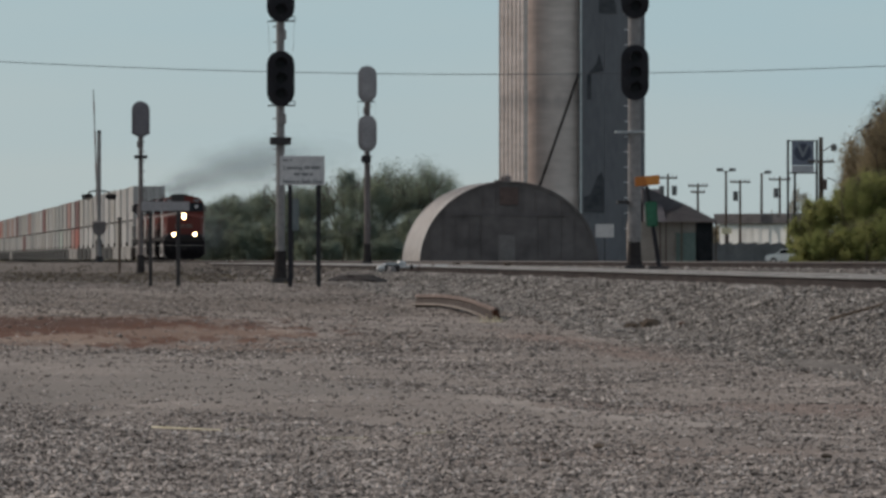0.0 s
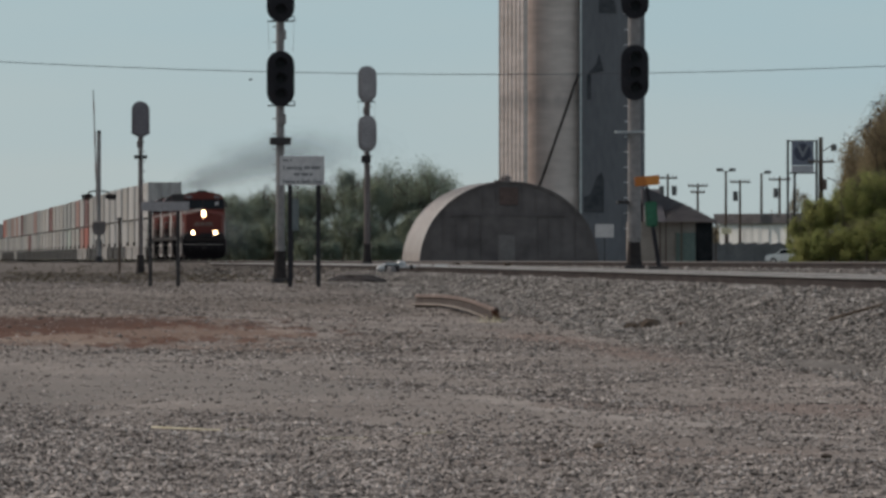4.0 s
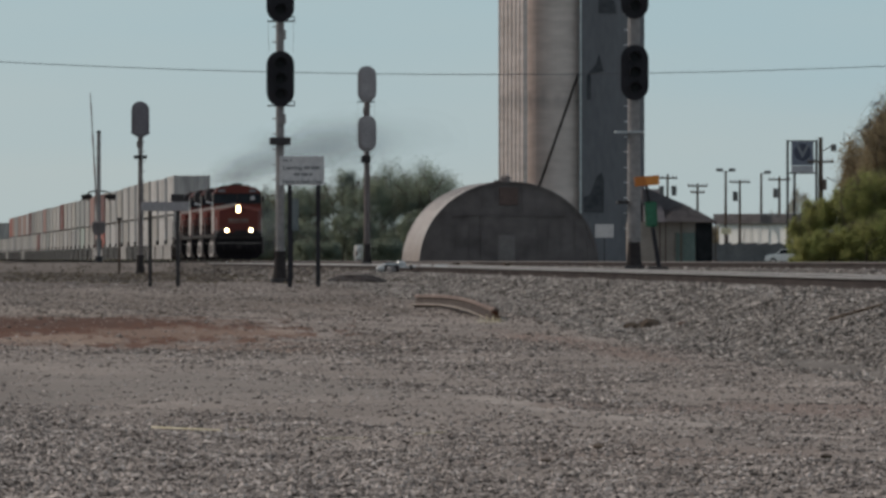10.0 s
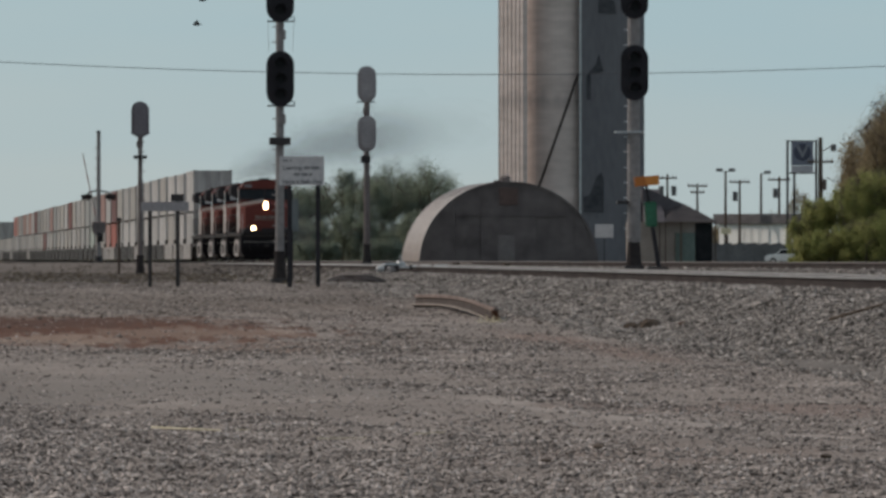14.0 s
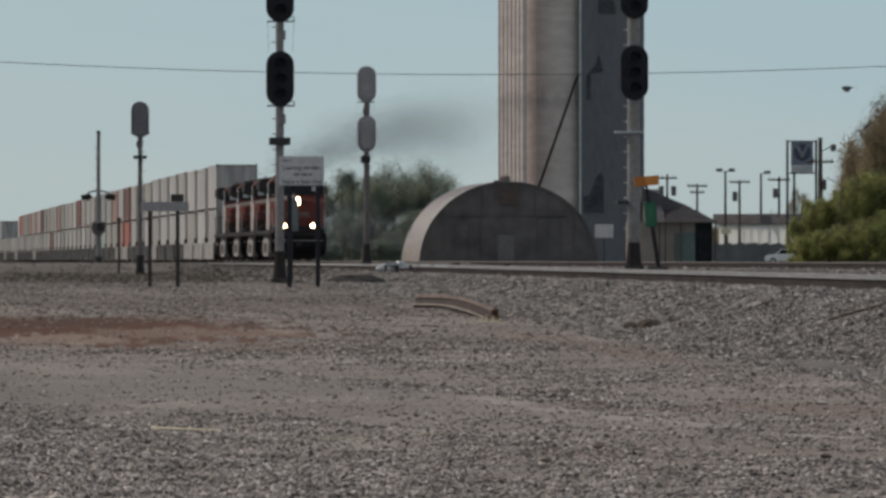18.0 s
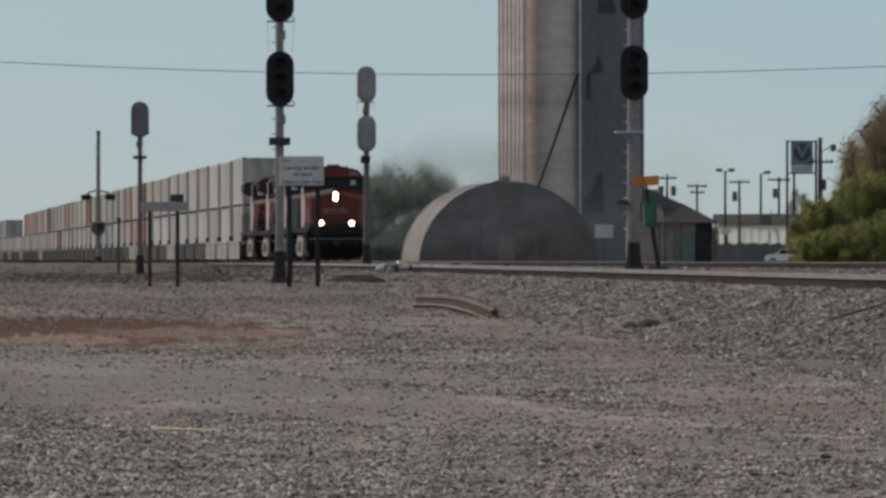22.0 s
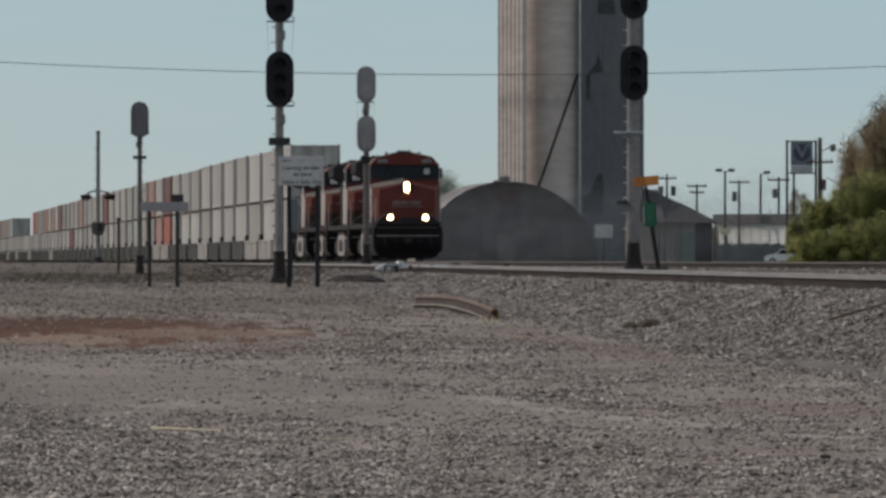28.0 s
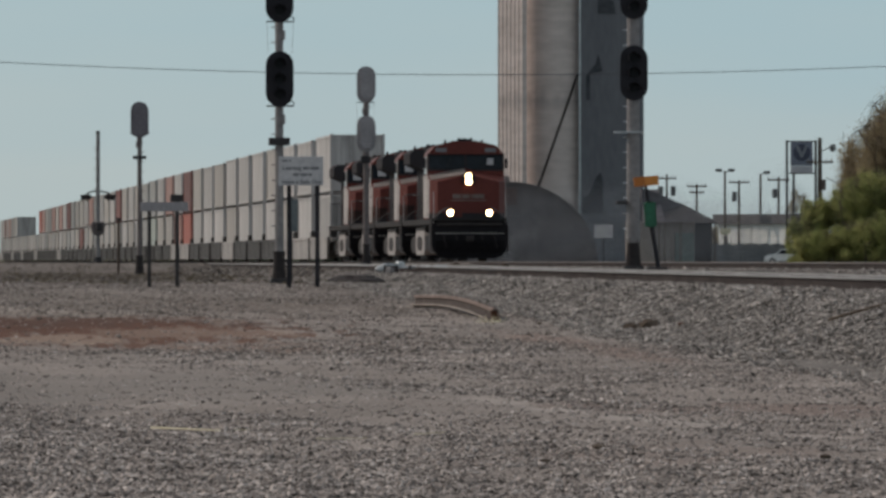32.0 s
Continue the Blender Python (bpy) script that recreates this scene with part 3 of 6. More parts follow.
# ---- signals ----
def signal(name, x, y, z, heads, mast_r, facing, pedestal, brackets, label, head_mat, mast_mat):
    """A colour-light signal: pedestal, tubular mast, long oval heads with three hooded lamps. facing -1: lamps towards -y."""
    t = thing(name, pose(x, y, z, 0, 0, 0 if facing < 0 else 180), label, "railway signal", "line-side signals")
    top = max(heads) - z + 0.5
    bm = B()
    box(bm, -pedestal * 0.62, pedestal * 0.62, -pedestal * 0.62, pedestal * 0.62, -0.25, 0.10, 0.02)
    part("foundation", bm, M["dark_steel"], t, "dark steel foundation plate")
    bm = B()
    rod(bm, (0, 0, 0.08), (0, 0, 0.62), pedestal * 0.5, pedestal * 0.38, 12)
    rod(bm, (0, 0, 0.60), (0, 0, 0.68), pedestal * 0.44, None, 12)
    part("pedestal", bm, M["base_paint"], t)
    part("mast", rod(B(), (0, 0, 0.6), (0, 0, top), mast_r, mast_r * 0.85, 14), mast_mat, t)
    for a in np.arange(0.9, top - 0.3, 0.33):
        part("step_bolt", rod(B(), (-mast_r - 0.07, 0, a), (-mast_r + 0.03, 0, a), 0.014, None, 6), M["galvanised"] if mast_r > 0.12 else mast_mat, t)
    for bz, w, thick, dx in brackets:
        bm = B()
        box(bm, dx - w / 2, dx + w / 2, -0.20, 0.20, bz - z - thick, bz - z + thick, thick * 0.2)
        part("platform", bm, M["dark_steel"] if thick > 0.03 else M["galvanised"], t)
    for hz in heads:
        h = hz - z
        face = pill(0.60, 1.20)
        if facing > 0 and len(heads) == 1:
            face = [q for q in face if q[1] > -0.2] + [(-0.30, -0.48), (-0.12, -0.58), (0.12, -0.58), (0.30, -0.48)]
        head = part("signal_head", prism(B(), [(a, b + h) for a, b in face], -0.20, -0.14), head_mat, t)
        bm = B()
        prism(bm, [(a, b + h) for a, b in pill(0.34, 0.98)], -0.14, -0.02)
        part("housing", bm, head_mat, head)
        bm = B()
        box(bm, -0.05, 0.05, -0.10, 0.06, h - 0.75, h - 0.55, 0.01)
        rod(bm, (0, 0, h - 0.98), (0, 0, h - 0.60), max(0.09, mast_r * 0.9), None, 12)
        box(bm, 0.03, 0.125, -0.10, 0.08, h - 0.98, h - 0.76, 0.02)
        part("junction_box", bm, mast_mat, t)
        upper = len(heads) > 1 and hz == max(heads)
        if mast_r < 0.12 and (facing < 0 or upper):
            bm = box(B(), -0.28, 0.31, -0.14, -0.10, h - 0.60, h - 0.565)
            if facing < 0:   # a small grab loop at one end
                rod(bm, (0.31, -0.12, h - 0.58), (0.31, -0.12, h - 0.49), 0.011, None, 6)
                rod(bm, (0.31, -0.12, h - 0.49), (0.17, -0.12, h - 0.49), 0.011, None, 6)
            part("bracket", bm, M["dark_steel"], t)
        if upper and mast_r < 0.12:
            for s in (-0.27, 0.30):
                part("stay_wire", rod(B(), (s, -0.12, h - 0.60), (s * 0.9, -0.12, h - 1.26), 0.0035, None, 5), M["mast_shaded_dull"], t)
        if facing > 0:
            shape = pill(0.60, 1.18, 8)
            if len(heads) == 1:   # rounded top, flat skirted foot
                shape = [q for q in shape if q[1] > -0.2] + [(-0.30, -0.42), (-0.32, -0.50), (-0.10, -0.62), (0.10, -0.62), (0.32, -0.50), (0.30, -0.42)]
            bm = prism(B(), [(a, b + h) for a, b in shape], 0.14, 0.30)
            bmesh.ops.bevel(bm, geom=[e for e in bm.edges if all(v.co.y > 0.29 for v in e.verts)], offset=0.10, segments=2, affect="EDGES")
            part("rear_casing", bm, head_mat, head, "rounded rear casing")
        for k in (-0.33, 0, 0.33):
            bm = B()
            r = bmesh.ops.create_cone(bm, cap_ends=False, segments=16, radius1=0.125, radius2=0.135, depth=0.26)["verts"]
            bmesh.ops.delete(bm, geom=[v for v in r if v.co.y < -0.08], context="VERTS")
            bmesh.ops.solidify(bm, geom=bm.faces[:], thickness=0.008)
            bmesh.ops.transform(bm, matrix=Matrix.Translation((0, -0.33, h + k)) @ Matrix.Rotation(radians(90), 4, "X"), verts=bm.verts)
            part("hood", bm, head_mat, head)
            part("lens", rod(B(), (0, -0.215, h + k), (0, -0.20, h + k), 0.105, None, 16), M["lens"], head, "dark unlit lens")
    return t


signal("signal", 9.23, 224.2, -0.43, (3.97, 5.79), 0.098, -1, 0.30, ((2.62, 0.45, 0.085, 0),), "black two-headed colour-light signal on a grey tubular mast", M["black_paint"], M["mast_paint"])
signal("signal", 16.86, 223.8, -0.16, (4.10, 5.86), 0.15, -1, 0.34, ((2.82, 0.62, 0.02, -0.1), (1.30, 0.24, 0.035, -0.25)), "black two-headed signal on a thick grey mast between the tracks", M["black_paint"], M["mast_paint"])
signal("signal", 9.81, 353.9, -0.46, (4.86,), 0.085, 1, 0.3, ((3.56, 0.45, 0.057, 0),), "single-headed signal seen from behind, grey casing", M["dark_grey_paint"], M["mast_shaded_dull"])
signal("signal", 16.86, 340.3, -0.10, (5.82, 4.20), 0.105, 1, 0.28, ((3.36, 0.30, 0.12, 0.04), (3.89, 0.58, 0.022, 0)), "two-headed signal seen from behind, pale grey casings", M["grey_paint"], M["mast_shaded_dull"])


# ---- signs by the tracks ----
def post(t, x, z0, z1, r, mat):
    return part("post", box(B(), x - r, x + r, -r * 0.6, r * 0.6, z0, z1, 0.004), mat, t)


notice = thing("notice_sign", pose(9.0765, 208.9, -0.49), "white notice board with dark lettering on two dark posts", "sign", "line-side signs")
post(notice, -0.28, -0.15, 2.05, 0.045, M["black_paint"]), post(notice, 0.29, -0.15, 2.05, 0.045, M["black_paint"])
plate = part("board", box(B(), -0.49, 0.41, -0.06, -0.035, 2.05, 2.64, 0.006), M["sign_white"], notice)
for z, x0, x1, h in ((2.55, -0.43, -0.22, 0.035), (2.40, 0.0, 0.37, 0.06), (2.27, -0.20, 0.20, 0.055)):
    x = x0
    while x < x1 - 0.03:
        w = min(random.uniform(0.10, 0.2), x1 - x)
        part("text_bar", box(B(), x, x + w - 0.025, -0.064, -0.060, z - h / 2, z + h / 2), M["sign_text"], plate)
        x += w


def words(text, x0, x1, z, size, parent):
    """A line of raised lettering on a board that faces -y, stretched from x0 to x1."""
    curve = bpy.data.curves.new("lettering", "FONT")
    curve.body, curve.size, curve.extrude, curve.resolution_u = text, size, 0.002, 2
    curve.offset = 0.0045
    ob = bpy.data.objects.new("lettering", curve)
    me = bpy.data.meshes.new_from_object(ob)
    bpy.data.objects.remove(ob)
    wide = max(v.co.x for v in me.vertices)
    me.transform(Matrix.Translation((x0, -0.062, z)) @ Matrix.Diagonal(((x1 - x0) / wide, 1, 1, 1)) @ Matrix.Rotation(radians(90), 4, "X"))
    me.materials.clear()
    me.materials.append(M["sign_text"])
    o = new("lettering", me)
    o.parent = parent
    return tagged(o)


words("Leaving", -0.42, -0.03, 2.37, 0.105, plate)
words("Have a Safe Day", -0.43, 0.38, 2.09, 0.105, plate)

back = thing("board_sign", pose(6.25, 209.0, -0.50), "long narrow grey board on two thin weathered posts", "sign", "line-side signs")
post(back, -0.26, -0.15, 1.70, 0.038, M["dark_steel"]), post(back, 0.30, -0.15, 1.78, 0.038, M["dark_steel"])
part("board", box(B(), -0.44, 0.52, -0.055, -0.03, 1.54, 1.73, 0.006), M["grey_paint"], back)
part("lamp_box", box(B(), 0.16, 0.42, -0.05, 0.05, 1.735, 1.88, 0.01), M["dark_steel"], back)

stub = thing("marker_post", pose(9.35, 364.0, -0.46), "thin dark marker post beside the road crossing", "post")
part("shaft", rod(B(), (0, 0, -0.2), (0, 0, 1.9), 0.05, 0.045, 8), M["pole_wood"], stub)
part("cap", box(B(), -0.075, 0.075, -0.075, 0.075, 1.9, 2.0, 0.01), M["dark_steel"], stub)

relay = thing("relay_case", pose(9.634, 228.0, -0.44), "slim grey-green relay case on a dark post beside the signal", "relay case")
part("case", box(B(), -0.03, 0.155, -0.10, 0.10, 1.13, 1.84, 0.008), M["case_paint"], relay)
part("hinge_edge", box(B(), -0.048, -0.032, -0.09, 0.09, 1.15, 1.82, 0.003), M["galvanised"], relay, "bright hinge edge")
part("post", box(B(), -0.05, 0.04, -0.035, 0.035, -0.1, 1.13, 0.006), M["dark_steel"], relay, "dark steel post")

# ---- switch machine and switch stand ----
machine = thing("switch_machine", pose(12.98, 250.0, -0.36), "silver-painted power switch machine beside the siding", "switch machine")
part("case", side_prism(B(), ((-0.5, 0.06), (0.5, 0.06), (0.55, 0.16), (0.46, 0.29), (-0.40, 0.31), (-0.55, 0.18)), -0.20, 0.16), M["base_paint"], machine)
part("lid", prism(B(), [(0.20 * math.cos(math.pi * k / 8) - 0.02, 0.29 + 0.06 * math.sin(math.pi * k / 8)) for k in range(9)], -0.45, 0.45), M["machine_paint"], machine, "rounded bright lid")
part("motor", rod(rod(B(), (-0.05, -0.50, 0.17), (-0.05, -0.80, 0.17), 0.11, None, 14), (-0.05, -0.80, 0.17), (-0.05, -0.86, 0.17), 0.085, 0.05, 14), M["mast_paint"], machine)
part("end_cap", rod(rod(B(), (-0.36, -0.45, 0.20), (-0.2, -0.45, 0.20), 0.07, 0.11, 14), (-0.40, -0.45, 0.20), (-0.36, -0.45, 0.20), 0.04, 0.07, 14), M["machine_paint"], machine)
part("relay_box", box(B(), 0.14, 0.36, 0.35, 0.65, 0.22, 0.40, 0.05), M["machine_paint"], machine)
part("base_plate", box(B(), -0.26, 1.2, -0.6, 0.6, -0.1, 0.05, 0.01), M["dark_steel"], machine)
for x in (-0.2, 0.06):
    part("leg", box(B(), x, x + 0.09, -0.62, -0.56, -0.12, 0.14, 0.01), M["dark_steel"], machine)
for y, z in ((-0.25, 0.23), (0.2, 0.25)):
    part("throw_rod", rod(B(), (0.1, y, z), (1.35, y, z + 0.03), 0.024, None, 8), M["machine_paint"], machine)
for x in (0.42, 0.62, 0.95):
    part("rod_clamp", box(B(), x, x + 0.07, -0.32, 0.28, 0.17, 0.30, 0.02), M["dark_steel"], machine)
part("conduit", rod(B(), (-0.1, -0.75, 0.10), (0.25, -1.3, -0.06), 0.03, None, 8), M["dark_steel"], machine)

stand = thing("switch_stand", pose(16.95, 218.4, -0.20), "high switch stand with an orange and a green target", "switch stand")
part("base", box(B(), -0.22, 0.22, -0.25, 0.25, -0.2, 0.12, 0.03), M["dark_steel"], stand)
part("rod", rod(B(), (0.03, 0, 0.1), (-0.24, 0, 1.85), 0.05, 0.035, 10), M["black_paint"], stand)
bm = box(B(), -0.27, 0.27, -0.012, 0.012, -0.10, 0.10, 0.005)
bmesh.ops.transform(bm, matrix=pose(-0.23, -0.05, 1.925, 0, -5, 12), verts=bm.verts)
target = part("orange_target", bm, M["orange_sign"], stand, "orange target plate")
bm = box(B(), -0.27, -0.03, -0.016, -0.012, -0.10, 0.10)
bmesh.ops.transform(bm, matrix=pose(-0.23, -0.05, 1.925, 0, -5, 12), verts=bm.verts)
part("target_wing", bm, M["orange_dull"], target, "duller half of the orange target")
bm = box(B(), -0.125, 0.125, -0.012, 0.012, -0.265, 0.265, 0.03)
bmesh.ops.transform(bm, matrix=pose(-0.14, -0.06, 1.225, 0, -3, 8), verts=bm.verts)
part("green_target", bm, M["green_sign"], stand, "green target plate")


# ---- crossing gate ----
gate = thing("crossing_gate", pose(9.7, 409.0, -0.15), "grey crossing mast with hooded lamps and a lowering barrier", "crossing gate")
part("mast", rod(B(), (0, 0, -0.2), (0, 0, 5.2), 0.085, 0.075, 12), M["mast_paint"], gate)
part("base", rod(B(), (0, 0, -0.2), (0, 0, 0.35), 0.2, 0.15, 12), M["dark_steel"], gate)
part("mechanism", box(rod(B(), (0, -0.3, 1.42), (0, 0.3, 1.42), 0.26, None, 12), -0.27, 0.27, -0.28, 0.28, 1.40, 1.72, 0.06), M["mast_shaded_dull"], gate, "dull grey gate mechanism box")
for s in (-1, 1):
    part("cross_arm", rod(B(), (0, 0, 2.95), (s * 0.42, 0, 2.86), 0.03, None, 8), M["dark_steel"], gate)
    for f in (-0.38, 0.38):
        part("lamp_bracket", rod(B(), (s * 0.42, 0, 2.86), (s * 0.40, f, 2.74), 0.02, None, 6), M["dark_steel"], gate)
        lampset = part("lamp_disc", rod(B(), (s * 0.40, f, 2.70), (s * 0.43, f, 2.70), 0.17, None, 20), M["base_paint"], gate)
        part("housing", rod(B(), (s * 0.26, f, 2.70), (s * 0.40, f, 2.70), 0.06, 0.11, 14), M["base_paint"], lampset)
        part("hood", rod(B(), (s * 0.43, f, 2.71), (s * 0.66, f, 2.66), 0.10, 0.11, 14, False), M["base_paint"], lampset)
        part("red_lens", rod(B(), (s * 0.43, f, 2.70), (s * 0.45, f, 2.70), 0.10, None, 14), M["red_lamp"], lampset, "dark red lens")
for a in np.arange(0.6, 5.0, 0.4):
    part("step_bolt", rod(B(), (-0.17, 0, a), (-0.06, 0, a), 0.012, None, 6), M["mast_paint"], gate)
part("bell", rod(B(), (0, 0, 5.2), (0, 0, 5.3), 0.10, 0.06, 12), M["dark_steel"], gate)
arm = part("barrier_arm", rod(B(), (0, 0, -0.9), (0, 0, 5.35), 0.042, 0.018, 8), M["mast_paint"], gate, "long barrier arm with red bands")
arm.location = (-0.03, 0.36, 1.55)
for a in (0.8, 2.0, 3.2, 4.4):
    part("red_band", rod(B(), (0, 0, a), (0, 0, a + 0.5), 0.044 - a * 0.0035, None, 8), M["faded_band"], arm)
part("counterweight", box(B(), -0.12, 0.12, -0.14, 0.14, -0.95, -0.55, 0.02), M["dark_steel"], arm)


# ---- quonset barn ----
barn = thing("quonset_barn", pose(44.68, 706.3, -0.35), "arched metal barn with a pale roof and a dark end wall", "barn")


def arch(w, h, n, e=2.3):
    return [(w * math.copysign(abs(math.cos(a)) ** (2 / e), math.cos(a)), h * abs(math.sin(a)) ** (2 / e)) for a in [math.pi * i / n for i in range(n + 1)]]


outer, inner = arch(6.12, 5.75, 40, 2.05), arch(6.0, 5.63, 40, 2.05)
for k in range(11):
    bm = B()
    a, b = k * 2.0 if k else 0.18, k * 2.0 + 1.97
    ring = [[bm.verts.new((x, y, z)) for x, z in o] for y, o in ((a, outer), (b, outer), (b, inner), (a, inner))]
    for j in range(40):
        for p in range(4):
            bm.faces.new((ring[p][j], ring[p][j + 1], ring[(p + 1) % 4][j + 1], ring[(p + 1) % 4][j]))
    bmesh.ops.recalc_face_normals(bm, faces=bm.faces)
    part("roof_sheet", bm, M["quonset_roof"], barn)
    bm = B()
    ring = [[bm.verts.new((x * q, y, z * q)) for x, z in outer] for y, q in ((b - 0.06, 1.0), (b - 0.03, 1.008), (b + 0.05, 1.008), (b + 0.08, 1.0))]
    for j in range(40):
        for p in range(3):
            bm.faces.new((ring[p][j], ring[p][j + 1], ring[p + 1][j + 1], ring[p + 1][j]))
    part("roof_rib", bm, M["quonset_roof"], barn)
# added ring that darkens the shaded front edge of the pale roof sheets
bm = B()
ring = [[bm.verts.new((x * q, y, z * q)) for x, z in outer] for y, q in ((0.18, 1.002), (0.14, 1.002), (0.14, 0.978), (0.25, 0.978))]
for j in range(40):
    for p in range(3):
        bm.faces.new((ring[p][j], ring[p][j + 1], ring[p + 1][j + 1], ring[p + 1][j]))
part("arch_trim", bm, M["quonset_front"], barn, "dark ring added to shade the edge of the arch")
endwall = part("end_wall", prism(B(), inner, 0.25, 0.40), M["quonset_front"], barn, "dark weathered end wall")
part("rear_wall", prism(B(), inner, 21.5, 21.65), M["quonset_front"], barn)
for x in np.arange(-5.4, 5.5, 0.9):
    h = 5.6 * (1 - (abs(x) / 6.0) ** 2.05) ** (1 / 2.05) - 0.1
    part("seam", box(B(), x - 0.03, x + 0.03, 0.21, 0.25, 0, h), M["quonset_front"], endwall)
part("loft_door", box(B(), -0.65, 0.62, 0.17, 0.25, 4.15, 5.35, 0.02), M["hatch"], endwall, "dull rust-brown loft hatch")
part("sliding_door", box(B(), -1.9, 1.9, 0.15, 0.25, 0, 3.4, 0.02), M["quonset_front"], endwall)
part("side_door", box(B(), -0.75, 0.40, 0.11, 0.15, 0, 2.1, 0.01), M["pale_door"], endwall, "paler small door")
part("door_track", box(B(), -3.9, 3.9, 0.12, 0.25, 3.4, 3.46), M["quonset_front"], endwall)
bm = B()
rod(bm, (-0.2, 0.9, 5.6), (-0.2, 0.9, 6.0), 0.34, None, 14)
rod(bm, (-0.2, 0.9, 6.0), (-0.2, 0.9, 6.16), 0.42, 0.2, 14)
box(bm, -0.95, -0.5, 0.7, 1.2, 5.55, 5.85, 0.03)
part("roof_vent", bm, M["mast_shaded_dull"], barn, "dull grey roof ventilator")


# ---- grain elevator ----
elevator = thing("grain_elevator", pose(0, 0, -0.4), "tall concrete grain elevator with a dark metal-clad workhouse", "grain elevator")
for cx, cy, r in ((74.6, 1102.6, 3.55), (76.0, 1110.2, 3.4), (80.5, 1111.0, 3.4)):
    silo = part("silo", rod(B(), (cx, cy, -0.5), (cx, cy, 34), r, None, 48), M["concrete"], elevator)
    for z in (6.4, 16.9, 26.0):
        part("form_ring", rod(B(), (cx, cy, z), (cx, cy, z + 0.18), r + 0.03, None, 48), M["concrete"], silo)
bm = B()   # ribbed flank wall, turned to the sun
corner = [(68.55, 1101.2), (70.95, 1096.2), (71.3, 1096.4), (68.9, 1101.4)]
lo, hi = [[bm.verts.new((x, y, z)) for x, y in corner] for z in (-0.5, 34)]
bm.faces.new(lo), bm.faces.new(hi)
for k in range(4):
    bm.faces.new((lo[k], lo[(k + 1) % 4], hi[(k + 1) % 4], hi[k]))
bmesh.ops.recalc_face_normals(bm, faces=bm.faces)
flank = part("flank_wall", bm, M["concrete"], elevator, "ribbed concrete flank wall")
for k in range(7):
    x, y = 68.62 + 2.26 * k / 6, 1101.0 - 4.7 * k / 6
    part("pilaster", rod(B(), (x, y, -0.5), (x, y, 34), 0.10, None, 10), M["concrete"], flank)
work = part("workhouse", box(B(), 77.1, 83.9, 1098.9, 1112, -0.5, 39, 0.05), M["cladding"], elevator, "dark blue-grey sheet-metal workhouse")
for k in range(12):
    x = 77.4 + k * 0.56
    part("cladding_seam", box(B(), x - 0.03, x + 0.03, 1098.85, 1098.9, 0, 39), M["cladding"], work)
part("corner_trim", box(B(), 77.0, 77.2, 1098.80, 1098.95, 0, 39), M["galvanised"], work)
# shadows on the sheeting, drawn as dark plates just proud of the seams
for pts in (((77.42, 5.5), (79.55, 5.5), (79.55, 9.0), (79.3, 9.8), (78.8, 9.2), (78.1, 7.4), (77.42, 7.1)), ((77.75, 17.4), (78.2, 17.4), (78.2, 20.2), (79.5, 20.5), (79.3, 21.4), (79.05, 22.3), (78.75, 21.2), (77.75, 20.0)), ((79.0, 26.6), (80.9, 26.6), (80.7, 27.9), (79.0, 28.6))):
    part("broken_cladding", prism(B(), pts, 1098.80, 1098.91), M["shadow_grey"], work, "dark plate laid on the sheeting as a shadow")
part("head_house", box(B(), 70.5, 83.9, 1099.5, 1112, 34, 38, 0.05), M["cladding"], elevator)
part("spout", rod(B(), (76.85, 1098.6, 20.1), (72.3, 1096.0, 7.6), 0.14, None, 12), M["base_paint"], elevator, "long sloping grain spout")
part("spout_foot", rod(B(), (72.3, 1096.0, 7.6), (72.0, 1095.8, -0.4), 0.2, None, 12), M["dark_steel"], elevator)

small = thing("small_sign", pose(47.5, 655.5, -0.35), "small white sign on a thin post", "sign")
part("post", rod(B(), (0, 0, -0.2), (0, 0, 2.6), 0.035, None, 8), M["dark_steel"], small)
part("plate", box(B(), -0.58, 0.58, -0.05, -0.02, 1.82, 2.66, 0.01), M["sign_white"], small)

# ---- shed beyond the barn ----
shed = thing("shed", pose(61.3, 797.8, -0.35), "low tan shed with a dark hipped roof", "shed")
part("wall", box(B(), -0.75, 4.9, 0.0, 14.0, 0, 3.35), M["wall_tan"], shed)
part("roof", side_prism(B(), ((-0.9, 3.32), (6.5, 5.9), (15, 5.9), (15, 3.32)), -0.3, 1.2), M["roof_dark"], shed)
bm = B()
prism(bm, ((-0.3, 3.30), (5.35, 3.30), (5.35, 3.45), (2.9, 4.72), (0.1, 5.9), (-0.3, 5.9)), 3.0, 14.9)
part("main_roof", bm, M["roof_dark"], shed)
bm = B()
a = [bm.verts.new(p) for p in ((0.9, -0.7, 3.32), (5.3, -0.7, 3.32), (5.3, 3.2, 3.42), (2.9, 3.2, 4.75), (0.9, 3.2, 4.0))]
for f in ((0, 1, 3), (1, 2, 3), (0, 3, 4)):
    bm.faces.new([a[k] for k in f])
bmesh.ops.solidify(bm, geom=bm.faces[:], thickness=0.08)
part("porch_roof", bm, M["roof_grey"], shed, "faded grey-brown porch roof")
# no opening here: the doorway's shade is a near-black slab on the wall
part("doorway", box(B(), 3.55, 4.85, -0.06, 0.0, 0, 3.25), M["doorway_shade"], shed, "dark slab for the shade in a doorway")
part("panel", box(B(), 2.0, 3.5, -0.3, -0.1, 0, 2.5, 0.03), M["teal_door"], shed, "faded green panel by the doorway")
for x in (0.75, 1.2, 2.4, 5.05):
    part("porch_post", box(B(), x - 0.06, x + 0.06, -0.6, -0.48, 0, 3.35), M["pole_wood"], shed)


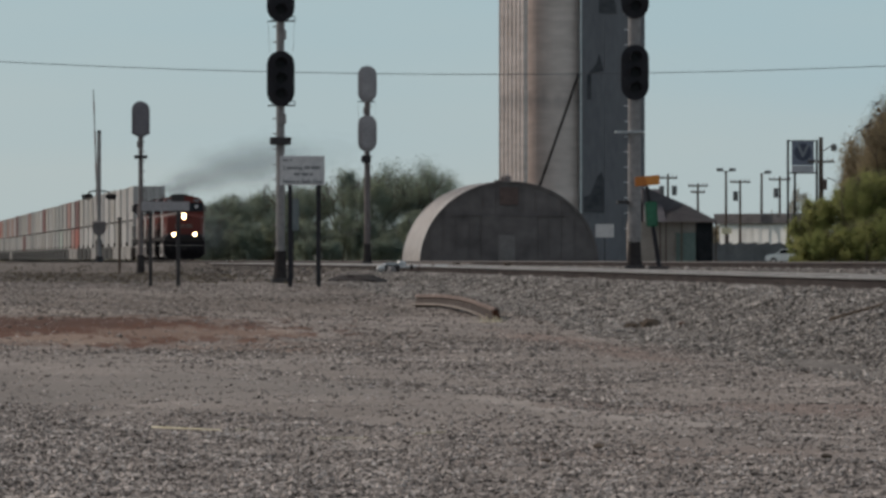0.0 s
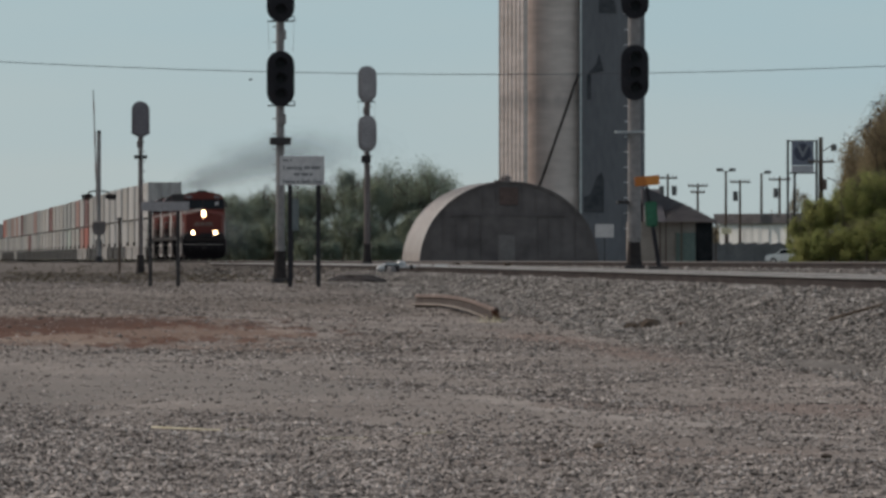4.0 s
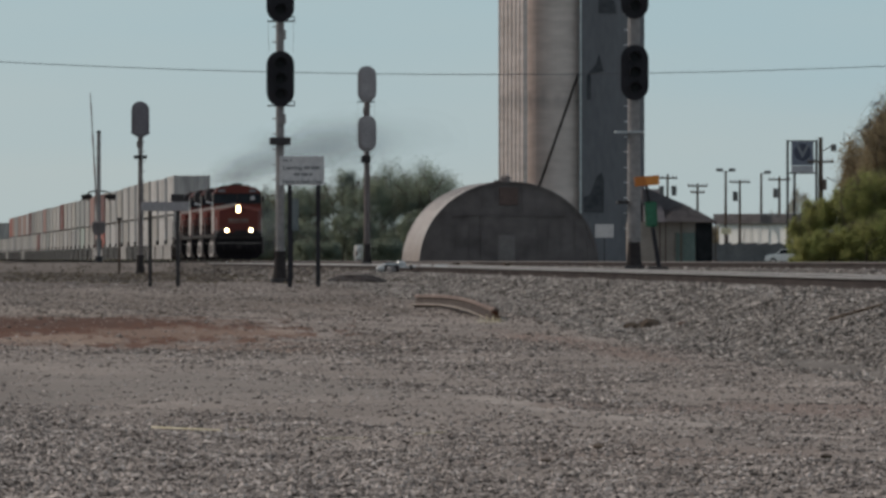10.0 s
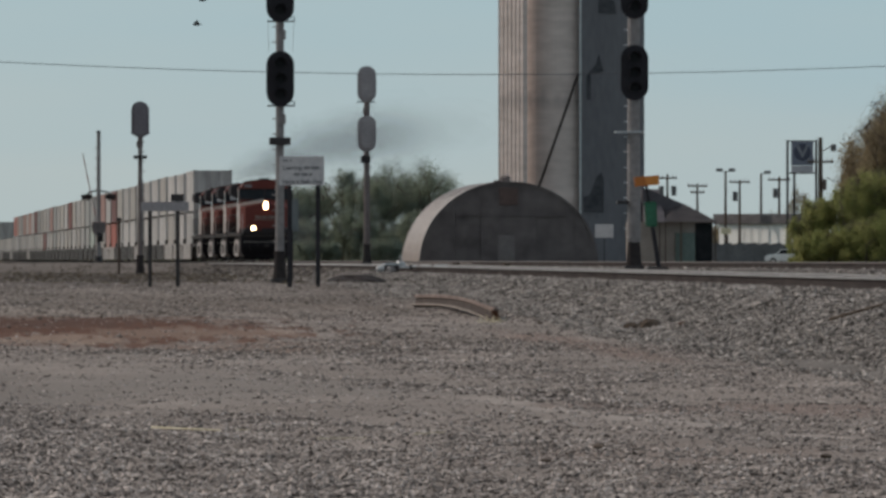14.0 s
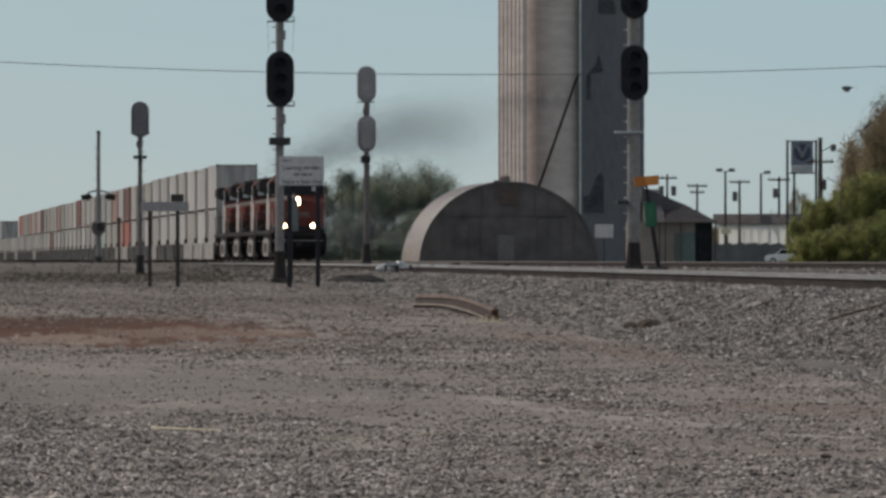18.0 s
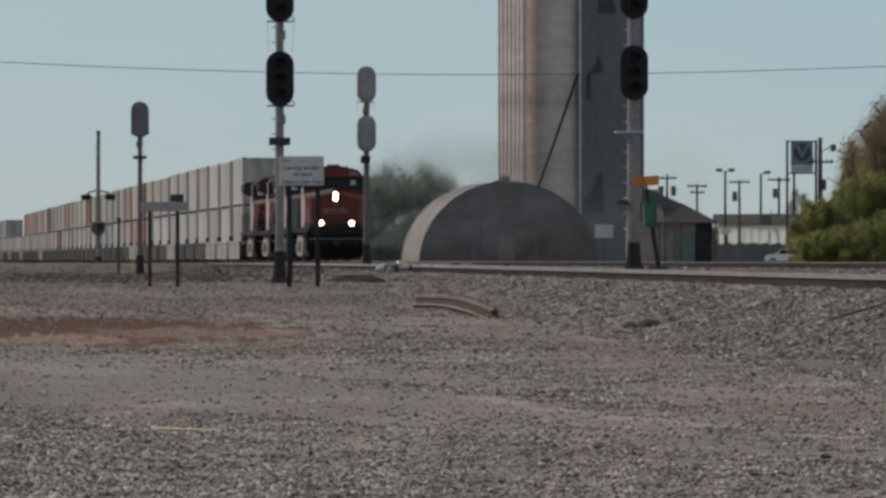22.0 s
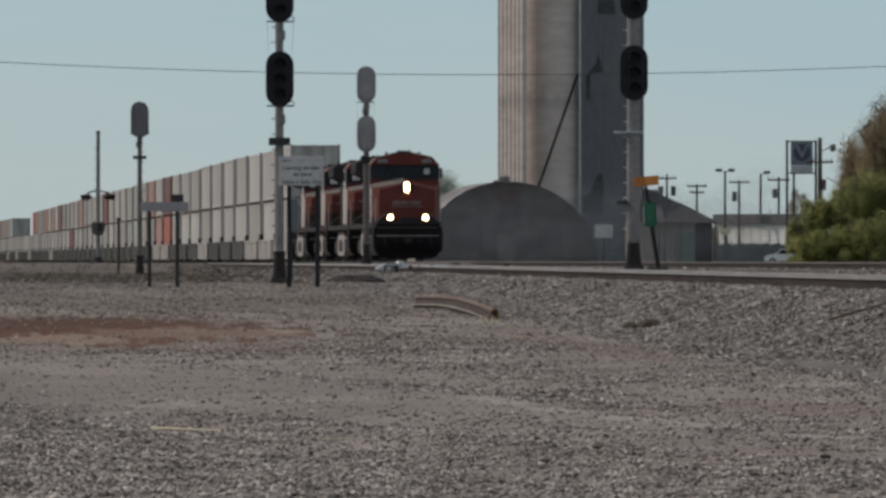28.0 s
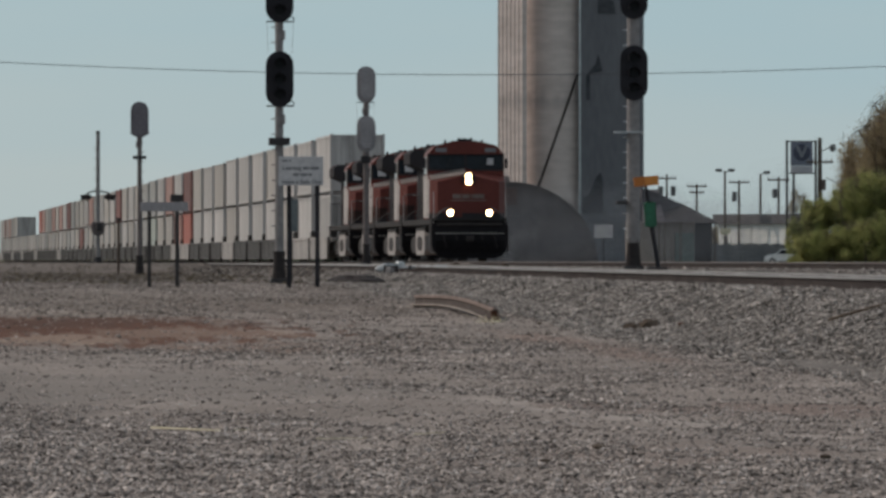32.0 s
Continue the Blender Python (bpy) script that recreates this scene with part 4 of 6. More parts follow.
# ---- street beyond: low buildings, poles, filling-station sign ----
white = thing("white_building", pose(113.2, 1312.0, -0.4, 0, 0, -60), "long low white building with a dark flat roof", "building")
part("wall", box(B(), -6.2, 9.6, 0, 6, 0, 5.0), M["white_wall"], white)
part("roof", box(B(), -6.8, 10.4, -0.5, 6.5, 5.0, 6.3, 0.05), M["roof_grey"], white)
for x in (-2.2, -0.6, 1.1, 2.9):
    part("pier", box(B(), x - 0.10, x + 0.10, -0.06, 0, 0, 5.0), M["white_wall"], white)
for k, x in enumerate((-1.4, 0.25, 2.0)):
    w = part("window", box(B(), x - 0.55, x + 0.55, -0.06, 0.0, 2.6, 4.5), M["white_wall"], white)
    part("sill", box(B(), x - 0.62, x + 0.62, -0.14, 0.0, 2.5, 2.6), M["grey_wall"], w)
fence = thing("board_fence", pose(112.0, 1250.0, -0.4), "dark grey board fence along the street", "fence")
for k in range(50):
    part("board", box(B(), -12 + k * 0.5, -11.504 + k * 0.5, -0.03, 0.03, 0, 2.35 + 0.1 * ((k * 7) % 3)), M["grey_wall"], fence)
part("rail", box(B(), -12, 13, 0.03, 0.1, 1.6, 1.75), M["grey_wall"], fence)
box_sign = thing("price_sign", pose(109.6, 1300, -0.4), "small faded cream roadside sign", "sign")
part("panel", box(B(), -0.7, 0.6, 0, 0.3, 3.7, 4.5, 0.03), M["straw"], box_sign)
part("leg", rod(B(), (0.1, 0.15, 0), (0.1, 0.15, 3.6), 0.12, None, 8), M["dark_steel"], box_sign)


def pole(x, y, top, arms, lamp_side, transformer, label, r=0.2):
    t = thing("utility_pole" if arms else "street_lamp", pose(x, y, -0.4), label, "pole", "poles along the street")
    part("shaft", rod(B(), (0, 0, -0.3), (0, 0, top + 0.4), r, r * 0.66, 10), M["pole_wood"], t)
    for z, w in arms:
        a = part("cross_arm", box(B(), -w, w, -0.08, 0.08, z + 0.4 - 0.1, z + 0.4 + 0.1), M["pole_wood"], t)
        for s in (-0.9, -0.5, 0.5, 0.9):
            part("insulator", rod(B(), (s * w, 0, z + 0.5), (s * w, 0, z + 0.75), 0.07, 0.05, 8), M["grey_paint"], a)
    if transformer:
        for s in transformer:
            part("transformer", rod(B(), (s, -0.2, top - 2.3), (s, -0.2, top - 1.1), 0.32, None, 12), M["grey_wall"], t)
    for s in lamp_side:
        part("lamp_arm", rod(B(), (0, 0, top + 0.2), (s * 0.8, 0, top + 0.55), 0.05, None, 8), M["pole_wood"], t)
        part("lamp_head", box(B(), s * 0.8 - 0.42, s * 0.8 + 0.42, -0.2, 0.2, top + 0.34, top + 0.74, 0.08), M["grey_wall"], t)
    return t


pole(102.98, 1310.5, 10.9, ((10.4, 1.2),), (), (-0.8, 0.8), "wooden utility pole with a crossarm and two transformers")
pole(106.76, 1310.3, 9.7, ((9.4, 1.25), (8.6, 0.9)), (), (), "wooden utility pole with two crossarms")
pole(110.32, 1310.1, 11.3, (), (-1, 1), (), "double-armed street lamp on a wooden pole")
pole(112.10, 1310.0, 10.2, ((9.9, 1.3),), (), (-0.6,), "wooden utility pole with a crossarm and one transformer")
pole(114.81, 1309.9, 11.0, (), (1,), (), "single-armed street lamp on a dark pole")
pole(117.10, 1309.7, 10.6, ((10.2, 1.4),), (), (-0.5,), "wooden utility pole with a wide crossarm")
pole(95.12, 1018.4, 12.1, ((9.7, 1.3),), (), (), "dark utility pole with crossarm and lamp beside the tall sign", 0.3)
tag = thing("roadside_sign", pose(95.4, 1019.5, -0.4), "small brown sign on a post beside the utility pole", "sign")
part("post", rod(B(), (0, 0.1, -0.2), (0, 0.1, 8.2), 0.09, None, 8), M["pole_wood"], tag)
part("plate", box(B(), -0.36, 0.42, -0.06, 0.0, 7.35, 8.4, 0.02), M["roof_brown"], tag)
pole(107.6, 1420, 9.4, ((9.1, 1.1),), (), (), "distant wooden utility pole")

lamp_pole = [o for o in bpy.data.objects if o.name.startswith("utility_pole") and abs(o.matrix_world.translation.x - 95.12) < 0.01][0]
part("lamp_arm", rod(B(), (0.1, 0, 11.1), (1.25, 0, 11.75), 0.05, None, 8), M["pole_wood"], lamp_pole)
part("lamp_head", box(B(), 1.0, 1.55, -0.2, 0.2, 11.15, 11.85, 0.10), M["grey_wall"], lamp_pole, "grey lamp head")
tall = thing("station_sign", pose(93.3, 1018.6, -0.4), "tall grey-blue filling-station sign on steel legs", "sign")
for x in (-1.42, -0.75, 1.42):
    part("leg", box(B(), x - 0.11, x + 0.11, -0.1, 0.1, 0, 12.25 if abs(x) > 1 else 9.0), M["dark_steel"], tall)
panel = part("blue_panel", box(B(), -1.05, 1.12, -0.2, 0.2, 9.75, 12.1, 0.03), M["sign_blue"], tall, "grey-blue panel with a dark round emblem")
part("emblem_disc", rod(B(), (0.03, -0.2, 11.05), (0.03, -0.215, 11.05), 0.86, None, 24), M["sign_navy"], panel, "dark blue disc")
part("white_panel", box(B(), -1.05, 1.12, -0.2, 0.2, 9.05, 9.72, 0.03), M["sign_pale"], tall)
for pts in (((-0.6, 11.75), (-0.3, 11.75), (0.1, 10.9), (0.0, 10.5), (-0.12, 10.7)), ((0.68, 11.75), (0.4, 11.75), (0.02, 10.9), (0.05, 10.5), (0.2, 10.7))):
    part("emblem", prism(B(), pts, -0.23, -0.20), M["emblem_grey"], panel)
for z in (9.0, 12.15):
    part("frame_bar", box(B(), -1.45, 1.45, -0.08, 0.08, z - 0.06, z + 0.06), M["dark_steel"], tall)

# ---- overhead wire ----
wire = thing("overhead_wire", pose(0, 0, 0), "thin black overhead wire sagging across the tracks", "wire")
pts = [(x, 417.5, 7.52 + 0.00132 * (x - 25.2) ** 2) for x in np.linspace(-12, 60, 61)]
bm = B()
rings = [[bm.verts.new((x, y + 0.015 * math.cos(a), z + 0.015 * math.sin(a))) for a in (0.5, 1.5, 2.6, 3.6, 4.7, 5.8)] for x, y, z in pts]
for a, b in zip(rings, rings[1:]):
    for j in range(6):
        bm.faces.new((a[j], a[(j + 1) % 6], b[(j + 1) % 6], b[j]))
part("strand", bm, M["wire"], wire)
for x in (-12, 60):
    part("pole", rod(B(), (x, 417.5, -0.5), (x, 417.5, 9.6), 0.17, 0.12, 10), M["pole_wood"], wire)


# ---- trees and bushes ----
def tree(name, x, y, z, height, spread, leaves, leaf, mat, label, bare=0.0, low=0.25, seed=1, stems=1, category="tree", fill=0.0):
    """A tapered trunk that forks into limbs, and a crown of small leaf clumps set about the limbs' ends."""
    rng = random.Random(seed)
    t = thing(name, pose(x, y, z), label, category)
    tips, limbs = [], B()
    trunk = B()

    def grow(bm, a, way, length, r, depth):
        b = a + way * length
        rod(bm, a, b, r, r * 0.62, 6 if depth < 2 else 4, False)
        if depth >= 4 or r < 0.012:
            tips.append(b)
            return
        if depth >= 2:
            tips.append(b)
        for k in range(rng.choice((2, 3, 3)) if depth < 3 else 2):
            w = (way + Vector((rng.gauss(0, 0.62), rng.gauss(0, 0.62), rng.gauss(0.10, 0.3)))).normalized()
            grow(limbs, b, w, length * rng.uniform(0.58, 0.86), r * 0.58, depth + 1)

    for s in range(stems):
        a = Vector((rng.gauss(0, spread * 0.28) if stems > 1 else 0, rng.gauss(0, spread * 0.2) if stems > 1 else 0, -0.2))
        grow(trunk, a, Vector((rng.gauss(0, 0.10), rng.gauss(0, 0.10), 1)).normalized(), height * 0.34, 0.030 * height / stems ** 0.4, 0)
    pts = np.array([tuple(p) for p in tips])
    top, wide = pts[:, 2].max(), np.abs(pts[:, :2]).max()
    if fill >= 0.5:     # full crowns are rounded: leave their longest shoots out of account
        top, wide = np.quantile(pts[:, 2], 0.93), np.quantile(np.abs(pts[:, :2]), 0.97)
    sz, sx = height / max(top, 0.1), spread / max(wide, 0.1)

    def dome(a, b):
        return height * (1.0 - 0.30 * np.minimum((a * a + b * b) / (1.1 * spread) ** 2, 1.6) + 0.03 * np.sin(a * 5.0 / spread + seed) + 0.03 * np.sin(b * 7.0 / spread + seed * 2.3))

    for bm in (trunk, limbs):
        bmesh.ops.transform(bm, matrix=Matrix.Diagonal((sx, sx, sz, 1)), verts=bm.verts)
        for v in bm.verts:
            v.co.z = min(v.co.z, dome(v.co.x, v.co.y) * (0.88 if fill >= 0.5 else 1.0))
    part("trunk", trunk, M["bark"], t), part("limb", limbs, M["bark"], t)
    pts = pts * (sx, sx, sz)
    r2 = np.random.default_rng(seed)
    keep = r2.random(len(pts)) > bare
    pts = pts[keep & (pts[:, 2] > height * low)]
    pts[:, 2] = np.minimum(pts[:, 2], dome(pts[:, 0], pts[:, 1]) * (1.0 - 0.18 * r2.random(len(pts)) ** 2))
    c = pts[r2.integers(0, len(pts), leaves)] + np.clip(r2.normal(0, 1, (leaves, 3)), -1.7, 1.7) * (0.12 * spread + 0.06, 0.12 * spread + 0.06, 0.05 * height + 0.04)
    if fill >= 0.5:     # a full crown: rounded clumps of leaves of several sizes
        k = 60
        ang, out = r2.random(k) * 2 * math.pi, spread * 0.85 * np.sqrt(r2.random(k))
        mid = np.stack([out * np.cos(ang), out * np.sin(ang), np.zeros(k)], -1)
        size = spread * r2.uniform(0.20, 0.42, k)
        mid[:, 2] = (dome(mid[:, 0], mid[:, 1]) - size) * np.where(np.arange(k) < k // 2, r2.uniform(0.82, 1.0, k), r2.uniform(max(0.12, low), 0.85, k))
        which = r2.integers(0, k, leaves)
        d = r2.normal(0, 1, (leaves, 3))
        d /= np.linalg.norm(d, axis=1)[:, None]
        c = mid[which] + d * (size[which] * np.minimum(np.abs(r2.normal(0, 0.62, leaves)), 1.25))[:, None] * (1, 1, 0.9)
    c *= 1 - (fill if fill < 0.5 else fill * 0.35) * (r2.random((leaves, 1)) ** 1.6) * (0.35, 0.35, 1.0)
    c[:, 2] = np.maximum(c[:, 2], 0.1)
    u, v = r2.normal(0, 1, (leaves, 3)), r2.normal(0, 1, (leaves, 3))
    u /= np.linalg.norm(u, axis=1)[:, None]
    v -= u * (u * v).sum(1)[:, None]
    v /= np.linalg.norm(v, axis=1)[:, None]
    size = leaf * r2.uniform(0.5, 1.3, (leaves, 1))
    quad = np.stack([c - u * size, c - v * size * 0.6, c + u * size, c + v * size * 0.6], 1).reshape(-1, 3)
    crown = new("crown", arrays_mesh("crown", quad, np.arange(leaves * 4).reshape(-1, 4), mat))
    crown.parent = t
    return t


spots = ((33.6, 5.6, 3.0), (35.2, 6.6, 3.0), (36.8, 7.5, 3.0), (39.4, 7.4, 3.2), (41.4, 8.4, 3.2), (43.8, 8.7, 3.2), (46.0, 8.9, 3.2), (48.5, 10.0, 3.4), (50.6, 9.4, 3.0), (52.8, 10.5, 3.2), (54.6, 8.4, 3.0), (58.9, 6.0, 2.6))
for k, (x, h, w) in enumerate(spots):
    tree("tree", x, 1021 + (k * 7) % 11 - 5, -0.4, h + 0.3, w, 24000, 0.066, M["leaf_far_hazed"], "dull green tree in a hazy row behind the tracks", 0.0, 0.03, 11 + k, 3, fill=0.72)
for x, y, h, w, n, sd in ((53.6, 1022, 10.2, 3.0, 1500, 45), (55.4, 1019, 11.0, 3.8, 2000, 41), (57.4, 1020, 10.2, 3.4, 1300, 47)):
    tree("tree", x, y, -0.4, h, w, n * 6, 0.062, M["leaf_far_hazed"], "tall half-bare tree with thin leaves and visible branches", 0.2, 0.4, sd, 2, fill=0.12)
tree("tree", 58.2, 1024, -0.4, 8.6, 3.2, 2400, 0.06, M["leaf_far_hazed"], "nearly bare tree with fine spreading twigs", 0.6, 0.35, 43)
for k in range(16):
    tree("bush", 33.3 + k * 1.65, 1008 + (k * 5) % 7, -0.4, 4.0 + (k * 3) % 4 * 0.65, 1.9, 11000, 0.075, M["leaf_far_hazed"], "low dull-green brush below the tree row", 0, 0.02, 61 + k, 3, "bush", 0.9)
for k in range(14):
    tree("bush", 112 + k * 3.6 - (k % 3), 1490 + (k * 11) % 30, -0.4, 5.4 + (k * 5) % 3 * 0.5, 2.8, 420, 0.45, M["leaf_brown"], "distant brown-grey brush beyond the street", 0, 0.02, 81 + k, 3, "bush", 0.9)
for k, (x, y, h, w) in enumerate(((62.5, 613, 12.4, 3.0), (61.3, 611, 11.2, 2.6), (60.4, 614, 9.0, 2.2), (59.8, 612, 7.2, 1.8))):
    tree("tree", x, y, -0.35, h, w, 42000, 0.05, M["leaf_brown"], "large tree with brownish new leaves behind the bushes", 0.0, 0.1, 151 + k, 4, fill=0.75)
tree("tree", 59.2, 618, -0.35, 8.2, 1.6, 250, 0.10, M["leaf_brown"], "slender bare tree with pale twigs", 0.6, 0.4, 105)
for k, (x, y, h, w) in enumerate(((55.5, 607, 3.2, 0.88), (56.4, 606, 4.5, 1.21), (57.5, 605, 5.0, 1.35), (58.7, 604, 6.0, 1.76), (59.8, 605, 6.2, 1.98), (61.0, 604, 6.4, 2.09), (62.8, 606, 6.4, 2.20), (55.7, 603, 2.2, 0.99), (56.8, 602, 2.6, 1.32), (58.1, 601, 3.1, 1.54), (59.6, 600, 3.5, 1.87), (61.4, 600, 3.6, 1.98))):
    tree("bush", x, y, -0.35, h, w, 19000, 0.05, M["leaf_green"], "dense fresh-green bush beside the tracks", 0, 0.0, 111 + k, 5, "bush", 0.9)

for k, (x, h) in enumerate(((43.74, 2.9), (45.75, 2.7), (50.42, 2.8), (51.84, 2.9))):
    tree("bush", x, 998 + k % 2, -0.4, h, 1.55, 8000, 0.075, M["leaf_far_hazed"], "dull-green shrub beside the lane behind the tracks", 0, 0.02, 131 + k, 3, "bush", 0.9)

for k, (x, h, w) in enumerate(((117.18, 7.4, 1.9), (118.77, 6.6, 1.6), (120.94, 10.4, 1.9))):
    tree("tree", x, 1322, -0.4, h, w, 1800, 0.13, M["leaf_brown"], "pale brown budding tree beyond the street", 0.1, 0.2, 171 + k, 3, fill=0.5)

# ---- white van that crosses a gap in the brush ----
van = thing("van", pose(45.76, 1003, -0.40), "white van driving slowly past behind the brush", "van")
part("body", prism(B(), ((-0.92, 0.35), (0.92, 0.35), (0.95, 1.05), (0.84, 1.75), (0.70, 1.90), (-0.70, 1.90), (-0.84, 1.75), (-0.95, 1.05)), 0, 4.6), M["car_white"], van)
part("rear_window", box(B(), -0.68, 0.68, -0.015, 0.0, 1.12, 1.66), M["sign_white"], van)
part("bumper", box(B(), -0.93, 0.93, -0.10, 0.0, 0.34, 0.56, 0.03), M["grey_paint"], van)
for s in (-1, 1):
    part("tail_lamp", box(B(), s * 0.84 - 0.07, s * 0.84 + 0.07, -0.02, 0.0, 0.85, 1.35), M["red_lamp"], van)
    for y in (0.85, 3.7):
        part("wheel", rod(B(), (s * 0.80 - 0.1, y, 0.34), (s * 0.80 + 0.1, y, 0.34), 0.34, None, 16), M["tyre"], van)

# ---- parked car ----
car = thing("car", pose(90.4, 1000, -0.38, 0, 0, 70), "white parked car beyond the tracks", "car")
part("body", side_prism(B(), ((-2.2, 0.35), (2.2, 0.35), (2.25, 0.75), (1.9, 0.95), (1.2, 1.02), (0.55, 1.5), (-1.1, 1.5), (-1.8, 1.05), (-2.2, 0.95)), -0.88, 0.88), M["car_white"], car)
for s in (-0.885, 0.875):
    part("side_window", side_prism(B(), ((1.0, 1.04), (0.5, 1.42), (-1.0, 1.42), (-1.6, 1.07)), s, s + 0.01), M["glass"], car)
for x in (-0.8, 0.8):
    for y in (-1.35, 1.4):
        w = part("wheel", rod(B(), (x - 0.1, y, 0.33), (x + 0.1, y, 0.33), 0.33, None, 18), M["tyre"], car)
        part("rim", rod(B(), (x - 0.11, y, 0.33), (x + 0.11, y, 0.33), 0.2, None, 12), M["silver"], w)


# ---- train ----
def disc(x, y, z, r):
    """A flat round glass that faces -y."""
    bm = B()
    bmesh.ops.create_circle(bm, cap_ends=True, segments=20, radius=r)
    bmesh.ops.transform(bm, matrix=pose(x, y, z, 90), verts=bm.verts)
    return bm


def locomotive(m):
    """A wide-cab freight locomotive; its front faces -y, y = 0 at the pilot, z = 0 at the rail."""
    t = thing("locomotive", m, "orange and black wide-cab diesel freight locomotive, headlights lit", "locomotive", "locomotives of the train")
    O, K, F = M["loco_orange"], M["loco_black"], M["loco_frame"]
    part("underframe", box(B(), -1.5, 1.5, 0.9, 21.6, 1.46, 1.68, 0.03), F, t)
    for s in (-1, 1):
        part("sill", box(B(), s * 1.5 - 0.03, s * 1.5 + 0.03, 1.5, 21.3, 1.61, 1.66), F, t)
    tank = part("fuel_tank", side_prism(B(), ((7.8, 0.48), (8.3, 0.27), (13.7, 0.27), (14.2, 0.48), (14.2, 1.05), (13.7, 1.24), (8.3, 1.24), (7.8, 1.05)), -1.36, 1.36), M["tank_grey"], t, "pale dusty fuel tank")
    for s in (-1, 1):
        part("tank_recess", side_prism(B(), ((9.4, 0.62), (10.0, 0.46), (12.0, 0.46), (12.6, 0.62), (12.5, 0.92), (11.8, 1.02), (10.2, 1.02), (9.5, 0.92)), s * 1.37 - 0.02, s * 1.37 + 0.02), F, tank, "dark plate on the tank side")
        part("air_tank", rod(rod(B(), (s * 1.2, 7.9, 1.30), (s * 1.2, 14.4, 1.30), 0.15, None, 12), (s * 1.2, 14.4, 1.30), (s * 1.2, 14.55, 1.30), 0.15, 0.05, 12), F, t)
    # front: pilot with plough, steps and handrails
    pil = part("pilot", side_prism(B(), ((0.12, 0.55), (0.12, 1.50), (0.5, 1.62), (1.1, 1.62), (1.1, 0.7)), -1.47, 1.47), M["pilot_black"], t, "black pilot plate")
    bm = B()
    grid = []
    for k in range(13):   # a curved blade, drawn forward in the middle and rounded at its lower corners
        u = -1 + k / 6
        foot = 0.13 + 0.32 * max(0.0, abs(u) - 0.72) ** 2 / 0.0784
        grid.append([bm.verts.new((u * 1.45, 0.30 * u * u - 0.16 + 0.16 * (1 - q) ** 2 - 0.12 * (q < 0.2), foot + (0.84 - foot) * q)) for q in (0, 0.3, 0.65, 1.0)])
    for a, b in zip(grid, grid[1:]):
        for q in range(3):
            bm.faces.new((a[q], b[q], b[q + 1], a[q + 1]))
    bmesh.ops.solidify(bm, geom=bm.faces[:], thickness=0.04)
    part("plough", bm, M["pilot_black"], pil, "curved black plough blade")
    for x in (-1.05, -0.55, 0.45, 0.95):
        part("brake_hose", rod(rod(B(), (x, 0.10, 1.15), (x + 0.05, -0.06, 0.85), 0.025, None, 6), (x + 0.05, -0.06, 0.85), (x + 0.12, -0.02, 0.55), 0.025, None, 6), F, pil)
    part("anticlimber", box(B(), -1.30, 1.30, -0.02, 0.14, 1.40, 1.54, 0.04), F, pil, "ribbed anticlimber shelf")
    part("cut_lever", rod(B(), (-1.35, 0.02, 1.12), (1.35, 0.02, 1.12), 0.02, None, 6), M["truck_grey"], pil)
    bm = B()
    box(bm, -0.16, 0.16, -0.35, 0.15, 0.78, 1.02, 0.04)
    part("coupler", bm, F, pil)
    for s in (-1, 1):
        for k in range(3):
            part("step", box(B(), s * 1.32 - 0.18, s * 1.32 + 0.18, 0.25 + k * 0.12, 0.62 + k * 0.12, 0.45 + k * 0.38, 0.49 + k * 0.38), M["mast_shaded_dull"], t)
        part("step_side", side_prism(B(), ((0.15, 0.40), (0.75, 0.40), (1.25, 1.45), (0.3, 1.45)), s * 1.52 - 0.02, s * 1.52 + 0.02), F, t)
        part("step_edge", rod(B(), (s * 1.53, 0.13, 0.40), (s * 1.53, 0.28, 1.5), 0.025, None, 6), M["mast_shaded_dull"], t, "dull grip edge")
        part("handrail", rod(B(), (s * 1.42, 0.2, 1.5), (s * 1.42, 0.25, 2.75), 0.022, None, 6), M["loco_cream_sunlit"], t)
        part("handrail", rod(B(), (s * 1.45, 5.6, 2.75), (s * 1.45, 21.0, 2.75), 0.018, None, 6), K, t)
        for k in range(8):
            part("stanchion", rod(B(), (s * 1.45, 5.7 + k * 2.15, 1.68), (s * 1.45, 5.7 + k * 2.15, 2.75), 0.016, None, 6), K, t)
        dl = part("ditch_light", rod(B(), (s * 0.77, 0.05, 1.92), (s * 0.77, 0.4, 1.92), 0.16, None, 16), K, t)
        part("lamp_glass", disc(s * 0.77, 0.045, 1.92, 0.12), M["lamp"], dl, "glowing ditch light")
    part("front_deck", box(B(), -1.48, 1.48, 0.1, 1.2, 1.62, 1.70), F, t)
    # nose: sloping top, chamfered corners
    bm = B()
    low = [(-1.50, 1.65), (-1.22, 1.02), (0, 1.0), (1.22, 1.02), (1.50, 1.65), (1.50, 2.9), (0, 2.9), (-1.50, 2.9)]
    zt = [3.20, 3.16, 3.44, 3.16, 3.20, 3.40, 3.68, 3.40]
    a, b = [bm.verts.new((x, y, 1.68)) for x, y in low], [bm.verts.new((x, y, z)) for (x, y), z in zip(low, zt)]
    for k in range(8):
        bm.faces.new((a[k], a[(k + 1) % 8], b[(k + 1) % 8], b[k]))
    for f in ((0, 1, 2, 6, 7), (2, 3, 4, 5, 6)):
        bm.faces.new([b[k] for k in f])
    bm.faces.new(a)
    bmesh.ops.recalc_face_normals(bm, faces=bm.faces)
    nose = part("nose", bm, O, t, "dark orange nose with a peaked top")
    bm = B()
